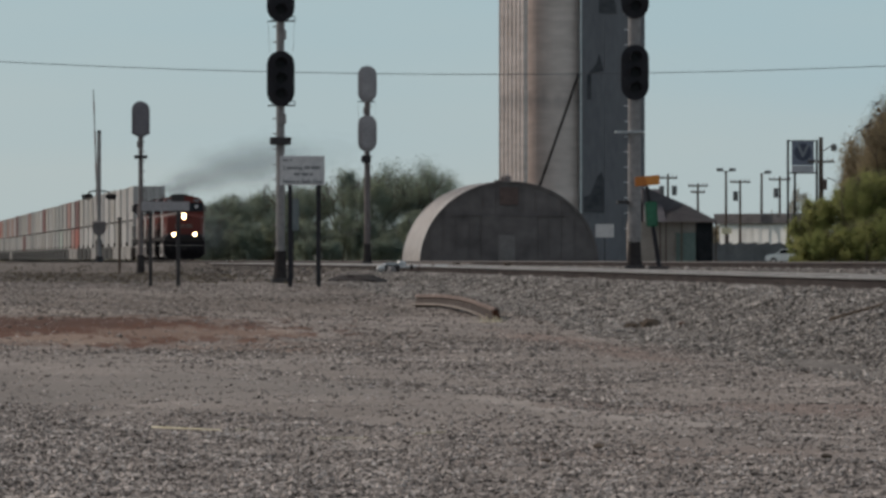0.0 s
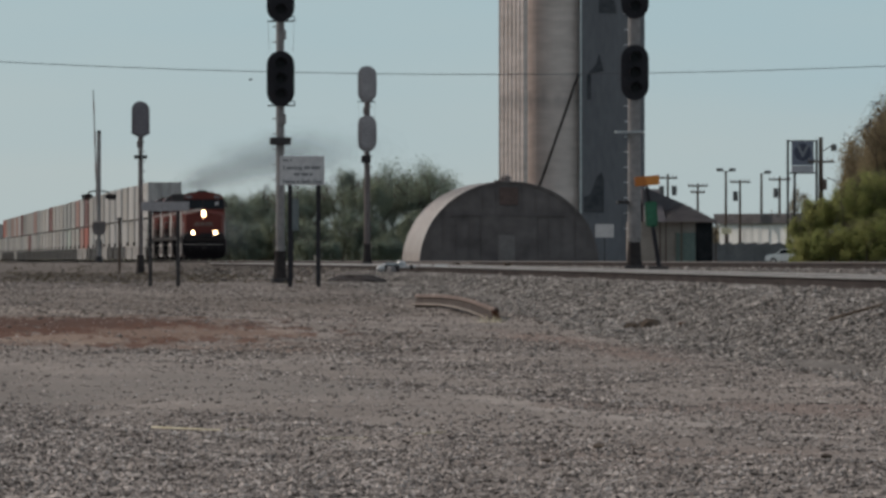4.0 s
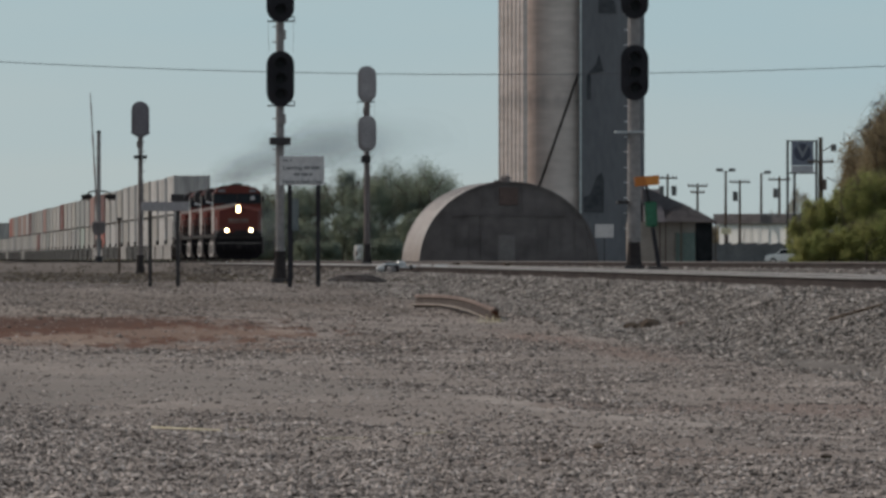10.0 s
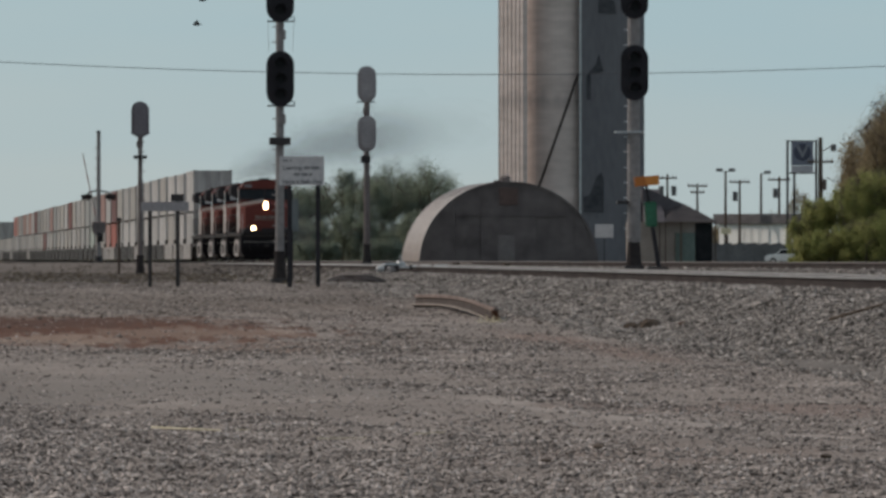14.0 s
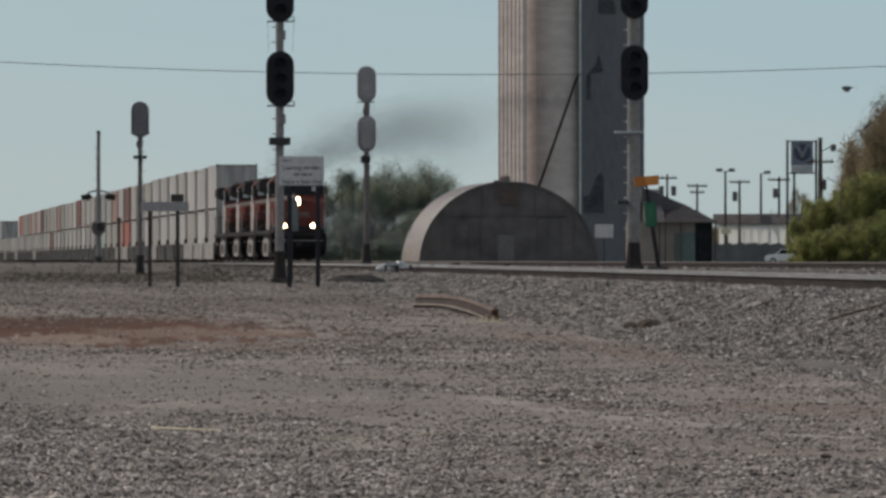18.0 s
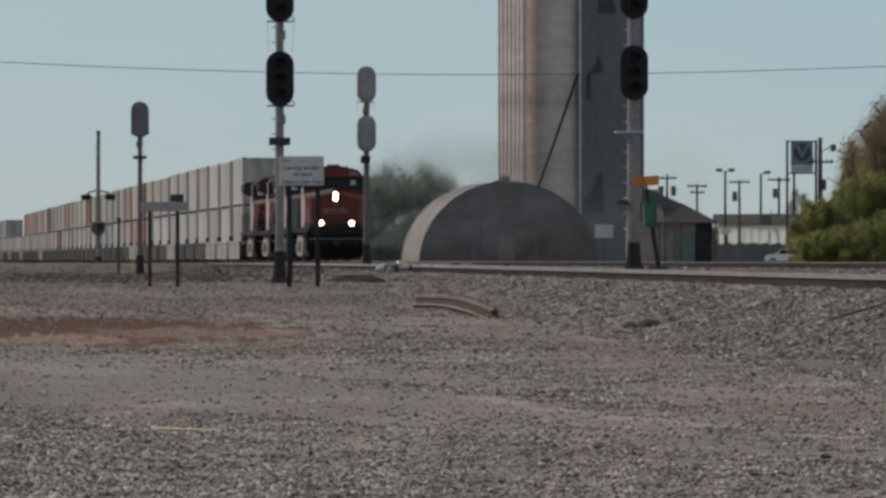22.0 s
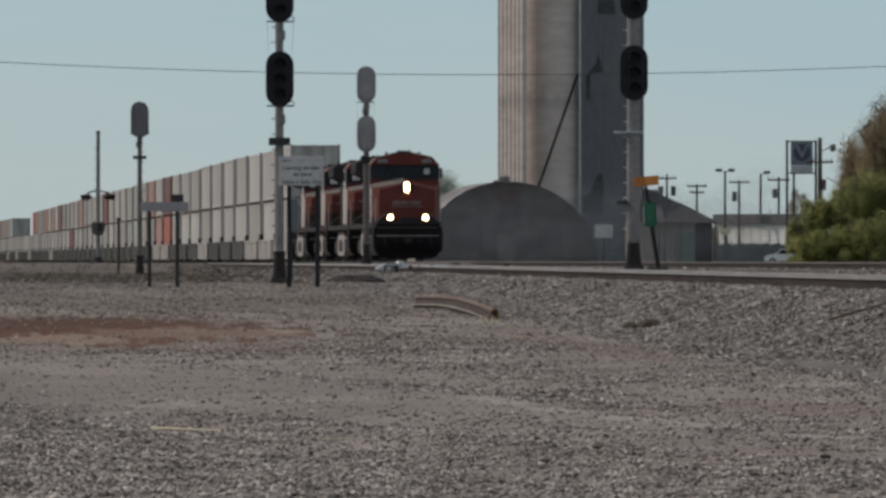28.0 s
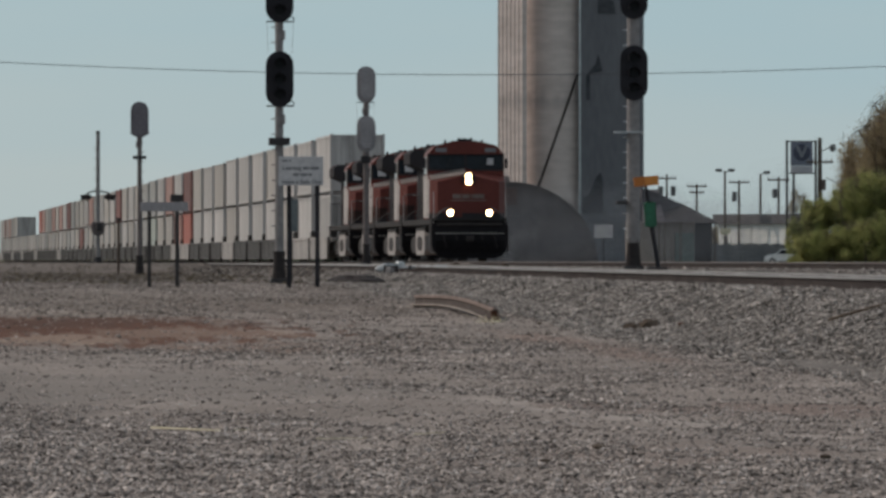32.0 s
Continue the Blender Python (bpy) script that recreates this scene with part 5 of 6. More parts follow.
    rim = [(x * 1.012, y - 0.012 if y < 1.5 else y) for x, y in low[:5]] + [(1.518, 2.0), (-1.518, 2.0)]
    a, b = [bm.verts.new((x, y, 1.69)) for x, y in rim], [bm.verts.new((x, y, 1.92 if k < 5 else 1.86)) for k, (x, y) in enumerate(rim)]
    for k in range(7):
        bm.faces.new((a[k], a[(k + 1) % 7], b[(k + 1) % 7], b[k]))
    bm.faces.new(b), bm.faces.new(a[::-1])
    bmesh.ops.recalc_face_normals(bm, faces=bm.faces)
    part("nose_skirt", bm, K, nose, "black lower band of the nose")
    bm = B()
    a, b = [bm.verts.new((x, y - 0.004, 1.91)) for x, y in rim], [bm.verts.new((x, y - 0.004, (2.42, 2.34, 2.30, 2.34, 2.42, 2.2, 2.2)[k])) for k, (x, y) in enumerate(rim)]
    for k in range(7):
        bm.faces.new((a[k], a[(k + 1) % 7], b[(k + 1) % 7], b[k]))
    bm.faces.new(b), bm.faces.new(a[::-1])
    bmesh.ops.recalc_face_normals(bm, faces=bm.faces)
    part("lower_band", bm, M["nose_dark_brown"], nose, "dark brown band across the nose")
    # sunlight on the nose sides, put on as cream sheets
    for s in (-1, 1):
        part("nose_edge", side_prism(B(), ((1.68, 1.72), (2.88, 1.72), (2.88, 3.38), (1.68, 3.19)), s * 1.505 - 0.012, s * 1.505 + 0.012), M["loco_cream_sunlit"], nose, "nose side coloured cream for the sunlight on it")
    # sunlight on the left half of the nose top, put on as a pale sheet
    bm = B()
    a = [bm.verts.new(p) for p in ((-1.44, 1.60, 3.235), (-0.06, 1.15, 3.48), (-0.06, 2.86, 3.70), (-1.46, 2.86, 3.42))]
    bm.faces.new(a)
    bmesh.ops.solidify(bm, geom=bm.faces[:], thickness=0.02)
    part("nose_top", bm, M["loco_cream_sunlit"], nose, "left half of the nose top, coloured pale for sunlight")
    part("nose_door", box(B(), -0.9, -0.25, 0.99, 1.02, 1.75, 3.0, 0.01), O, nose)
    part("grab_rail", rod(B(), (-1.36, 1.12, 2.76), (-0.55, 0.94, 2.76), 0.025, None, 6), M["loco_cream_sunlit"], nose, "pale grab rail")
    for s in (-1, 1):
        path = [(s * (1.42 - 0.62 * q), 0.16 + 0.10 * q, 1.70 + 0.42 * math.sin(q * math.pi / 2)) for q in (0, 0.25, 0.5, 0.75, 1.0)]
        bm = B()
        for a, b in zip(path, path[1:]):
            rod(bm, a, b, 0.022, None, 6)
        part("deck_rail", bm, M["mast_shaded_dull"], t, "curved rail on the front deck")
    for x0, x1, z0, z1 in ((-0.62, -0.30, 2.50, 2.66), (-0.24, 0.06, 2.50, 2.66), (0.12, 0.62, 2.50, 2.66), (-0.70, 0.70, 2.40, 2.44)):
        part("emblem_bar", box(B(), x0, x1, 0.978, 0.988, z0, z1), M["roof_brown"], nose, "dull brown emblem shape")
    hl = part("headlight", box(B(), -0.26, 0.26, 0.86, 1.3, 3.06, 3.46, 0.04), K, nose)
    for z in (3.16, 3.36):
        part("lamp_glass", disc(0, 0.855, z, 0.12), M["lamp"], hl, "glowing headlight")
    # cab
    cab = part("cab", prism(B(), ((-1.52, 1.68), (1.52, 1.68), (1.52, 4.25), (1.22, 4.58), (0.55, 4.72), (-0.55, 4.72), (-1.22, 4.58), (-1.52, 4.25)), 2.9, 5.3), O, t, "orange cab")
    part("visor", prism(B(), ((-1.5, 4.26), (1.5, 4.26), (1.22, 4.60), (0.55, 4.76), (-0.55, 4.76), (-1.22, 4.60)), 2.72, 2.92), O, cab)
    # added pale plate that paints a sunlit spot on the windshield
    part("sun_blind", box(B(), -1.22, -0.86, 2.845, 2.858, 3.74, 4.16, 0.005), M["sign_white"], cab, "pale plate added for a bright spot on the windshield")
    part("window_band", box(B(), -1.515, 1.515, 2.875, 2.93, 3.60, 4.30, 0.02), K, cab, "black band round the windshields")
    for x0, x1 in ((-1.43, -0.05), (0.05, 1.43)):
        w = part("windshield", box(B(), x0, x1, 2.86, 2.90, 3.68, 4.24, 0.02), M["glass"], cab)
        part("wiper", rod(B(), ((x0 + x1) / 2, 2.84, 3.72), ((x0 + x1) / 2 + 0.14, 2.84, 4.1), 0.012, None, 5), K, w)
    for s in (-1, 1):
        for y0, y1 in ((3.3, 4.0), (4.15, 4.9)):
            part("side_window", box(B(), s * 1.525 - 0.01, s * 1.525 + 0.01, y0, y1, 3.45, 4.15), M["glass"], cab)
        part("mirror", box(B(), s * 1.62 - 0.06, s * 1.62 + 0.06, 3.0, 3.04, 3.7, 4.1), K, cab)
        part("number_board", box(B(), s * 0.98 - 0.22, s * 0.98 + 0.22, 2.70, 2.73, 4.34, 4.50), M["sign_text"], cab)
        # cab side and corner carry their sunlight as cream colour
        part("side_stripe", box(B(), s * 1.53 - 0.01, s * 1.53 + 0.01, 2.95, 5.25, 1.75, 3.40), M["loco_cream_sunlit"], cab)
        part("corner_pillar", box(B(), s * 1.53 - 0.012, s * 1.53 + 0.012, 2.92, 3.27, 3.40, 4.22), M["loco_cream_sunlit"], cab, "cab corner coloured pale for the sunlight on it")
    part("cab_roof", box(B(), -0.5, 0.5, 3.2, 5.0, 4.70, 4.80, 0.04), K, cab)
    bm = B()
    for x in (-0.22, 0, 0.22):
        rod(bm, (x, 3.6, 4.84), (x, 3.3 - abs(x), 4.84), 0.03, 0.07, 10)
    box(bm, -0.3, 0.3, 3.55, 3.65, 4.76, 4.87)
    part("horn", bm, K, cab)
    for x in (-0.75, 0.7):
        part("antenna", rod(B(), (x, 3.9, 4.6), (x, 3.9, 4.84), 0.06, 0.04, 8), K, cab)
    # hood, blower and radiator sections
    hood = part("long_hood", prism(B(), ((-0.86, 1.68), (0.86, 1.68), (0.86, 3.95), (0.62, 4.28), (-0.62, 4.28), (-0.86, 3.95)), 5.3, 16.6), O, t)
    part("hood_top", prism(B(), ((-0.88, 3.55), (0.88, 3.55), (0.88, 3.97), (0.63, 4.31), (-0.63, 4.31), (-0.88, 3.97)), 5.32, 16.58), K, hood, "black upper hood")
    for s in (-1, 1):
        part("hood_stripe", box(B(), s * 0.875 - 0.012, s * 0.875 + 0.012, 5.35, 16.5, 2.62, 2.72), M["loco_cream_sunlit"], hood)
        for k in range(12):
            part("hood_door", box(B(), s * 0.87 - 0.015, s * 0.87 + 0.015, 5.5 + k * 0.92, 6.36 + k * 0.92, 1.78, 2.58), K if k % 3 == 1 else O, hood)
    part("brake_box", box(B(), -1.30, 1.30, 5.6, 8.6, 3.35, 4.55, 0.12), K, t, "black blower housing behind the cab")
    part("exhaust_stack", box(B(), -0.42, 0.42, 12.6, 13.3, 4.28, 4.62, 0.03), K, hood)
    part("radiator", prism(B(), ((-0.92, 1.68), (0.92, 1.68), (0.92, 3.75), (1.48, 4.0), (1.48, 4.42), (1.3, 4.58), (-1.3, 4.58), (-1.48, 4.42), (-1.48, 4.0), (-0.92, 3.75)), 16.6, 21.2), K, t, "black flared radiator section")
    for y in (17.8, 19.8):
        part("fan", rod(B(), (0, y, 4.60), (0, y, 4.68), 0.8, None, 20), F, t)
    part("rear_coupler", box(B(), -0.16, 0.16, 21.5, 22.3, 0.78, 1.02, 0.04), F, t)
    for s in (-1, 1):
        ring = rod(B(), (s * 1.28, 1.5, 0.78), (s * 1.28, 1.62, 0.78), 0.24, None, 14)
        part("brake_cylinder", ring, F, t)
    for y in (2.4, 15.9):
        tr = part("truck", box(B(), -1.0, 1.0, y - 0.2, y + 4.2, 0.62, 1.05, 0.05), F, t)
        for s in (-1, 1):
            part("side_frame", side_prism(B(), ((y - 0.5, 0.52), (y + 0.4, 0.36), (y + 3.6, 0.36), (y + 4.5, 0.52), (y + 4.5, 0.85), (y + 3.2, 1.02), (y + 0.8, 1.02), (y - 0.5, 0.85)), s * 1.12 - 0.09, s * 1.12 + 0.09), F, tr, "dark cast side frame")
        for k in range(3):
            for s in (-1, 1):
                part("wheel", rod(B(), (s * 0.68, y + 0.15 + k * 1.85, 0.53), (s * 0.82, y + 0.15 + k * 1.85, 0.53), 0.53, None, 20), M["dark_steel"], tr)
    return t


def container(colour, m, label):
    """A 16 m box: corrugated sides, corner posts, door end with bars; its end faces -y."""
    mat = CONTAINER[colour]
    t = thing("shipping_container", m, label, "container", "containers on the train")
    bm = B()
    n, L = 57, 16.15
    for s in (-1, 1):
        row = []
        for k in range(n * 2):
            y = 0.12 + (L - 0.24) * k / (n * 2 - 1)
            d = 1.265 if (k // 2) % 2 else 1.235
            row.append((bm.verts.new((s * d, y, 0.14)), bm.verts.new((s * d, y, 2.68))))
        for p, q in zip(row, row[1:]):
            bm.faces.new((p[0], q[0], q[1], p[1]))
    box(bm, -1.22, 1.22, 0.06, L - 0.06, 0.10, 2.74)
    bmesh.ops.recalc_face_normals(bm, faces=bm.faces)
    part("shell", bm, mat, t)
    bm = B()
    for s in (-1, 1):
        for z in (0.05, 2.66):
            box(bm, s * 1.24 - 0.055, s * 1.24 + 0.055, 0, L, z, z + 0.12)
    for y in (0, L - 0.12):
        for z in (0.05, 2.66):
            box(bm, -1.18, 1.18, y, y + 0.12, z, z + 0.12)
    part("frame", bm, mat, t)
    for s in (-1, 1):
        for y in (0, L - 0.16):
            part("corner_post", box(B(), s * 1.235 - 0.075, s * 1.235 + 0.075, y, y + 0.16, -0.095, 2.815, 0.01), mat, t)
    for x in (-0.8, -0.3, 0.3, 0.8):
        part("door_bar", rod(B(), (x, 0.04, 0.15), (x, 0.04, 2.65), 0.025, None, 6), M["silver"], t)
    return t


def well_car(light, m, label):
    """One well of an articulated container car, 20.4 m long, with the truck that it shares at its front."""
    mat = M["well_light"] if light else M["well_dark"]
    t = thing("well_car", m, label, "well car", "well cars of the train")
    for s in (-1, 1):
        top = 1.12
        part("side_sill", side_prism(B(), ((1.0, 0.60), (1.5, 0.12), (18.9, 0.12), (19.4, 0.60), (19.4, top), (1.0, top)), s * 1.43 - 0.05, s * 1.43 + 0.05), mat, t)
        part("top_chord", box(B(), s * 1.45 - 0.08, s * 1.45 + 0.08, 0.9, 19.5, top - 0.06, top + 0.06), mat, t)
        for k in range(9):
            part("side_rib", box(B(), s * 1.475 - 0.015, s * 1.475 + 0.015, 2.9 + k * 1.8, 3.02 + k * 1.8, 0.20, top - 0.06), mat, t)
    part("well_floor", box(B(), -1.38, 1.38, 2.4, 18.0, 0.18, 0.26), mat, t)
    for y0, y1 in ((0.0, 2.1), (18.3, 20.4)):
        part("end_platform", box(B(), -1.35, 1.35, y0 + 0.05, y1 - 0.05, 0.95, 1.15, 0.03), mat, t)
    for s in (-1, 1):
        for y0, lean in ((1.0, 0.9), (19.4, -0.9)):
            part("end_brace", side_prism(B(), ((y0, 0.14), (y0 + lean * 0.55, 0.14), (y0 + lean * 0.2, 1.12), (y0 - lean * 0.35, 1.12)), s * 1.50 - 0.03, s * 1.50 + 0.03), mat, t, "slanting end brace")
        part("brake_gear", box(B(), s * 1.22 - 0.18, s * 1.22 + 0.18, 0.25, 1.2, 1.14, 1.52, 0.05), M["well_dark"], t, "dark brake gear on the end platform")
    tr = part("truck", box(B(), -0.9, 0.9, -0.3, 0.3, 0.5, 0.9, 0.04), M["loco_frame"], t)
    for s in (-1, 1):
        part("side_frame", side_prism(B(), ((-1.2, 0.45), (-0.3, 0.30), (0.3, 0.30), (1.2, 0.45), (1.2, 0.65), (0.4, 0.85), (-0.4, 0.85), (-1.2, 0.65)), s * 1.05 - 0.07, s * 1.05 + 0.07), M["loco_frame"], tr)
        for y in (-0.88, 0.88):
            part("wheel", rod(B(), (s * 0.70, y, 0.46), (s * 0.82, y, 0.46), 0.46, None, 16), M["dark_steel"], tr)
    return t


M["well_light"] = material("well_light", (0.22, 0.20, 0.19), (0.40, 0.37, 0.35), 0.6, 0.1, 6, 0.5, 0.1)
M["well_dark"] = material("well_dark", (0.020, 0.018, 0.018), (0.055, 0.048, 0.045), 0.7, 0.1, 6, 0.5, 0.1)

TRACK_X = 24.3
train = []          # every vehicle or load with its distance behind the train's front
lead = locomotive(pose(TRACK_X, 0, 0))
train.append((lead, 0.0, 0.0))
for k in range(1, 4):
    train.append((copy_thing(lead, pose(TRACK_X, 0, 0)), 22.3 * k, 0.0))
for o in [c for c in lead.children_recursive if c.name.startswith(("sun_blind", "grab_rail", "lower_band"))]:   # the leading engine has none of these
    bpy.data.objects.remove(o)
# the leading engine's sunlit spot, on the other side, also an added plate
part("sun_blind", box(B(), 0.84, 1.10, 2.845, 2.858, 3.84, 4.10, 0.005), M["sign_white"], [o for o in lead.children if o.name == "cab"][0], "pale plate added for a bright spot on the windshield")
TRAILING_LAMP = material("dead_lamp", (0.10, 0.10, 0.10), (0.2, 0.2, 0.2), 0.2)
for ob, d, z in train[1:]:
    ob["label"] = "orange and black trailing diesel locomotive, lights off"
    for o in ob.children_recursive:
        if o.name.startswith("lamp_glass"):
            o.material_slots[0].link = "OBJECT"
            o.material_slots[0].material = TRAILING_LAMP

WORDS = {"pink": "faded pink-red", "mint": "pale green-grey", "white": "white", "cream": "cream-coloured", "grey": "grey", "orange": "bright orange", "red": "brown-red", "tan": "tan"}
first, boxes, spread_rng = {}, {}, random.Random(31)
UPPER = "wwwcwwwcwc rwpwggcwcr wcwgp wccgr wpcpgcpo ........ wcgpcrwcgc".replace(" ", "")
LOWER = "wwcwwwcwww opccmgwcwc cwcgc wrcwg cwcwcgwc gcwcgcwc wcgcwcgcwc".replace(" ", "")
NAMES = {"w": "white", "c": "cream", "g": "grey", "o": "orange", "r": "red", "t": "tan", "p": "pink", "m": "mint"}
LIGHT = "1110001000110000000000000000000100000010000100010000110000"
for k in range(54):
    d = 88.9 + 20.5 * k
    light = LIGHT[k] == "1"
    if light not in first:
        first[light] = well_car(light, pose(TRACK_X, 0, 0), "pale grey articulated well car" if light else "dark brown-black articulated well car")
        w = first[light]
    else:
        w = copy_thing(first[light], pose(TRACK_X, 0, 0))
    train.append((w, d, 0.0))
    for row, z in ((LOWER, 0.43), (UPPER, 3.345)):
        if row[k] == ".":      # no second layer here
            continue
        c = NAMES[row[k]]
        if c not in boxes:
            boxes[c] = container(c, pose(TRACK_X, 0, 0), WORDS[c] + " steel shipping container stacked on the train")
            b = boxes[c]
        else:
            b = copy_thing(boxes[c], pose(TRACK_X, 0, 0))
        long, tall = spread_rng.uniform(0.93, 1.03), spread_rng.uniform(0.965, 1.0) if z > 3 else 1.0
        b.scale = (1, long, tall)
        train.append((b, d + 2.12 + spread_rng.uniform(-0.2, 0.5), z))

lead_box = [o for o, d, z in train if o.name.startswith("shipping_container") and abs(d - 91.02) < 0.8 and z > 3][0]
part("logo_bar", box(B(), 0.15, 1.0, -0.03, -0.004, 1.30, 1.52), M["grey_wall"], lead_box, "faded dark marking")
part("logo_bar", box(B(), 0.15, 1.0, -0.03, -0.004, 1.02, 1.14), M["grey_wall"], lead_box, "faded dark marking")

# ---- exhaust smoke ----
smoke_mat = bpy.data.materials.new("smoke")
smoke_mat.use_nodes = True
sn, sl = smoke_mat.node_tree.nodes, smoke_mat.node_tree.links
sn.remove(sn["Principled BSDF"])
clear, soot, glow_through, grain, blend = sn.new("ShaderNodeBsdfTransparent"), sn.new("ShaderNodeBsdfDiffuse"), sn.new("ShaderNodeBsdfTranslucent"), sn.new("ShaderNodeMixShader"), sn.new("ShaderNodeMixShader")
soot.inputs["Color"].default_value = glow_through.inputs["Color"].default_value = (0.175, 0.195, 0.22, 1)
grain.inputs["Fac"].default_value, blend.inputs["Fac"].default_value = 0.5, 0.0075
sl.new(soot.outputs[0], grain.inputs[1]), sl.new(glow_through.outputs[0], grain.inputs[2])
sl.new(clear.outputs[0], blend.inputs[1]), sl.new(grain.outputs[0], blend.inputs[2]), sl.new(blend.outputs[0], sn["Material Output"].inputs["Surface"])
smoke = thing("exhaust_smoke", pose(0, 0, 0), "thin dark exhaust smoke drifting off the locomotives", "smoke")


def puff(seed):
    """A soft cloud: lumpy shells one inside the other, each of them nearly clear."""
    bm = B()
    for k, r in enumerate((1.0, 0.76, 0.53, 0.30)):
        vs = bmesh.ops.create_icosphere(bm, subdivisions=2, radius=r)["verts"]
        for v in vs:
            v.co *= 1 + 0.42 * noise.noise(v.co * 1.7 / r + Vector((seed * 5.0, k * 0.35, 0)))
    for f in bm.faces:
        f.smooth = True
    return mesh_of("puff", bm, smoke_mat)


rng = random.Random(9)
puff_mesh = [puff(k) for k in range(6)]
puffs = []
for k in range(72):
    a = (k + 0.5) / 72
    age = 0.15 + 5.6 * a ** 2.0          # seconds since it left a stack
    stack = (12.9, 35.2, 57.5, 79.8)[k % 4] if a > 0.12 else 12.9
    size = 0.60 + 0.48 * age
    o = new("puff", puff_mesh[k % 6])
    o.parent = smoke
    o.scale = (size * rng.uniform(0.9, 1.5), size * 1.4, size * rng.uniform(0.55, 0.85))
    o.visible_shadow = False
    start = Vector((1.25 * age + 0.11 * age * age + rng.gauss(0, 0.2 + 0.22 * age), stack + rng.uniform(-2, 6), 4.7 + 1.15 * age ** 0.62 + rng.gauss(0, 0.14 + 0.13 * age)))
    rest = Vector((rng.uniform(33, 55), rng.uniform(600, 690), rng.uniform(0.0, 4.2)))    # where it hangs at last, low before the barn
    puffs.append((o, start, rest, rng.uniform(-20, 20), rng.uniform(18.6, 21.2)))

for k in range(44):      # older smoke that hangs low behind the train and drifts off after it
    o = new("puff", puff_mesh[k % 6])
    o.parent = smoke
    size = rng.uniform(1.7, 2.5)
    o.scale = (size * rng.uniform(1.0, 1.5), size * 1.5, size * rng.uniform(0.6, 0.8))
    o.visible_shadow = False
    puffs.append((o, Vector((rng.uniform(4.5, 6.0), rng.uniform(110, 300), rng.uniform(1.2, 3.0))), Vector((rng.uniform(34, 54), rng.uniform(590, 680), rng.uniform(0.0, 3.6))), rng.uniform(-20, 20), rng.uniform(16.5, 19.5)))


# ---- birds ----
def bird(label, span):
    t = thing("bird", pose(0, 0, 30), label, "bird")
    k = span / 0.6
    bm = B()
    bmesh.ops.create_uvsphere(bm, u_segments=12, v_segments=8, radius=1.0)
    bmesh.ops.transform(bm, matrix=Matrix.Diagonal((0.16 * k, 0.05 * k, 0.05 * k, 1)), verts=bm.verts)
    part("body", bm, M["bird"], t)
    part("tail", side_prism(B(), ((-0.03 * k, -0.005), (0.03 * k, -0.005), (0.03 * k, 0.005), (-0.03 * k, 0.005)), 0.12 * k, 0.25 * k), M["bird"], t)
    wings = []
    for s in (-1, 1):
        bm = B()
        a = [bm.verts.new((x * k, s * y * k, 0)) for x, y in ((-0.08, 0.02), (-0.10, 0.15), (-0.02, 0.31), (0.05, 0.30), (0.07, 0.14), (0.08, 0.02))]
        bm.faces.new(a)
        bmesh.ops.solidify(bm, geom=bm.faces[:], thickness=0.012 * k)
        w = part("wing", bm, M["bird"], t)
        wings.append((w, s))
    return t, wings


flock = (
    (bird("small grey bird flying low across the tracks", 0.62), [(0.0, (45.6, 304.5, 5.2)), (1.0, (29.485, 305.5, 4.23)), (1.4, (23.4, 305.8, 3.59)), (2.0, (14.18, 306.4, 2.78)), (2.5, (6.39, 306.8, 3.26)), (3.2, (-4.6, 307.4, 3.9)), (10.0, (-110, 312, 9)), (32.0, (-300, 330, 22))]),
    (bird("distant grey bird crossing the sky", 0.6), [(0.0, (85, 763, 6.4)), (1.6, (65.81, 764.2, 9.39)), (2.0, (61.03, 764.4, 10.14)), (3.0, (45.34, 765.3, 11.9)), (5.0, (14, 767, 15)), (10.0, (-65, 770, 30)), (32.0, (-400, 790, 60))]),
    (bird("grey bird flying up over the train", 0.55), [(0.0, (-250, 372, -6 + 40)), (12.0, (-28, 369, 12)), (13.7, (6.9, 368.2, 7.66)), (14.0, (12.2, 367.9, 8.4)), (14.1, (14.0, 367.8, 8.62)), (15.0, (30, 367, 11)), (32.0, (330, 350, 40))]),
    (bird("grey bird flying up over the train", 0.55), [(0.0, (-250, 373, 38)), (12.0, (-28, 369, 12.8)), (13.7, (7.05, 368.2, 8.16)), (13.9, (10.7, 368.0, 8.76)), (14.0, (12.4, 367.9, 9.26)), (15.0, (31, 367, 13)), (32.0, (335, 350, 44))]),
    (bird("grey bird gliding down across the tracks", 0.62), [(0.0, (270, 290, 40)), (16.0, (56, 304, 10.5)), (18.0, (29.32, 305.5, 5.14)), (18.3, (25.92, 305.7, 4.33)), (18.5, (23.86, 305.8, 3.6)), (18.8, (21.6, 307, 1.3)), (19.2, (20.4, 308, -0.12)), (19.6, (20.3, 308.2, -0.28)), (32.0, (20.3, 308.2, -0.28))]),
)


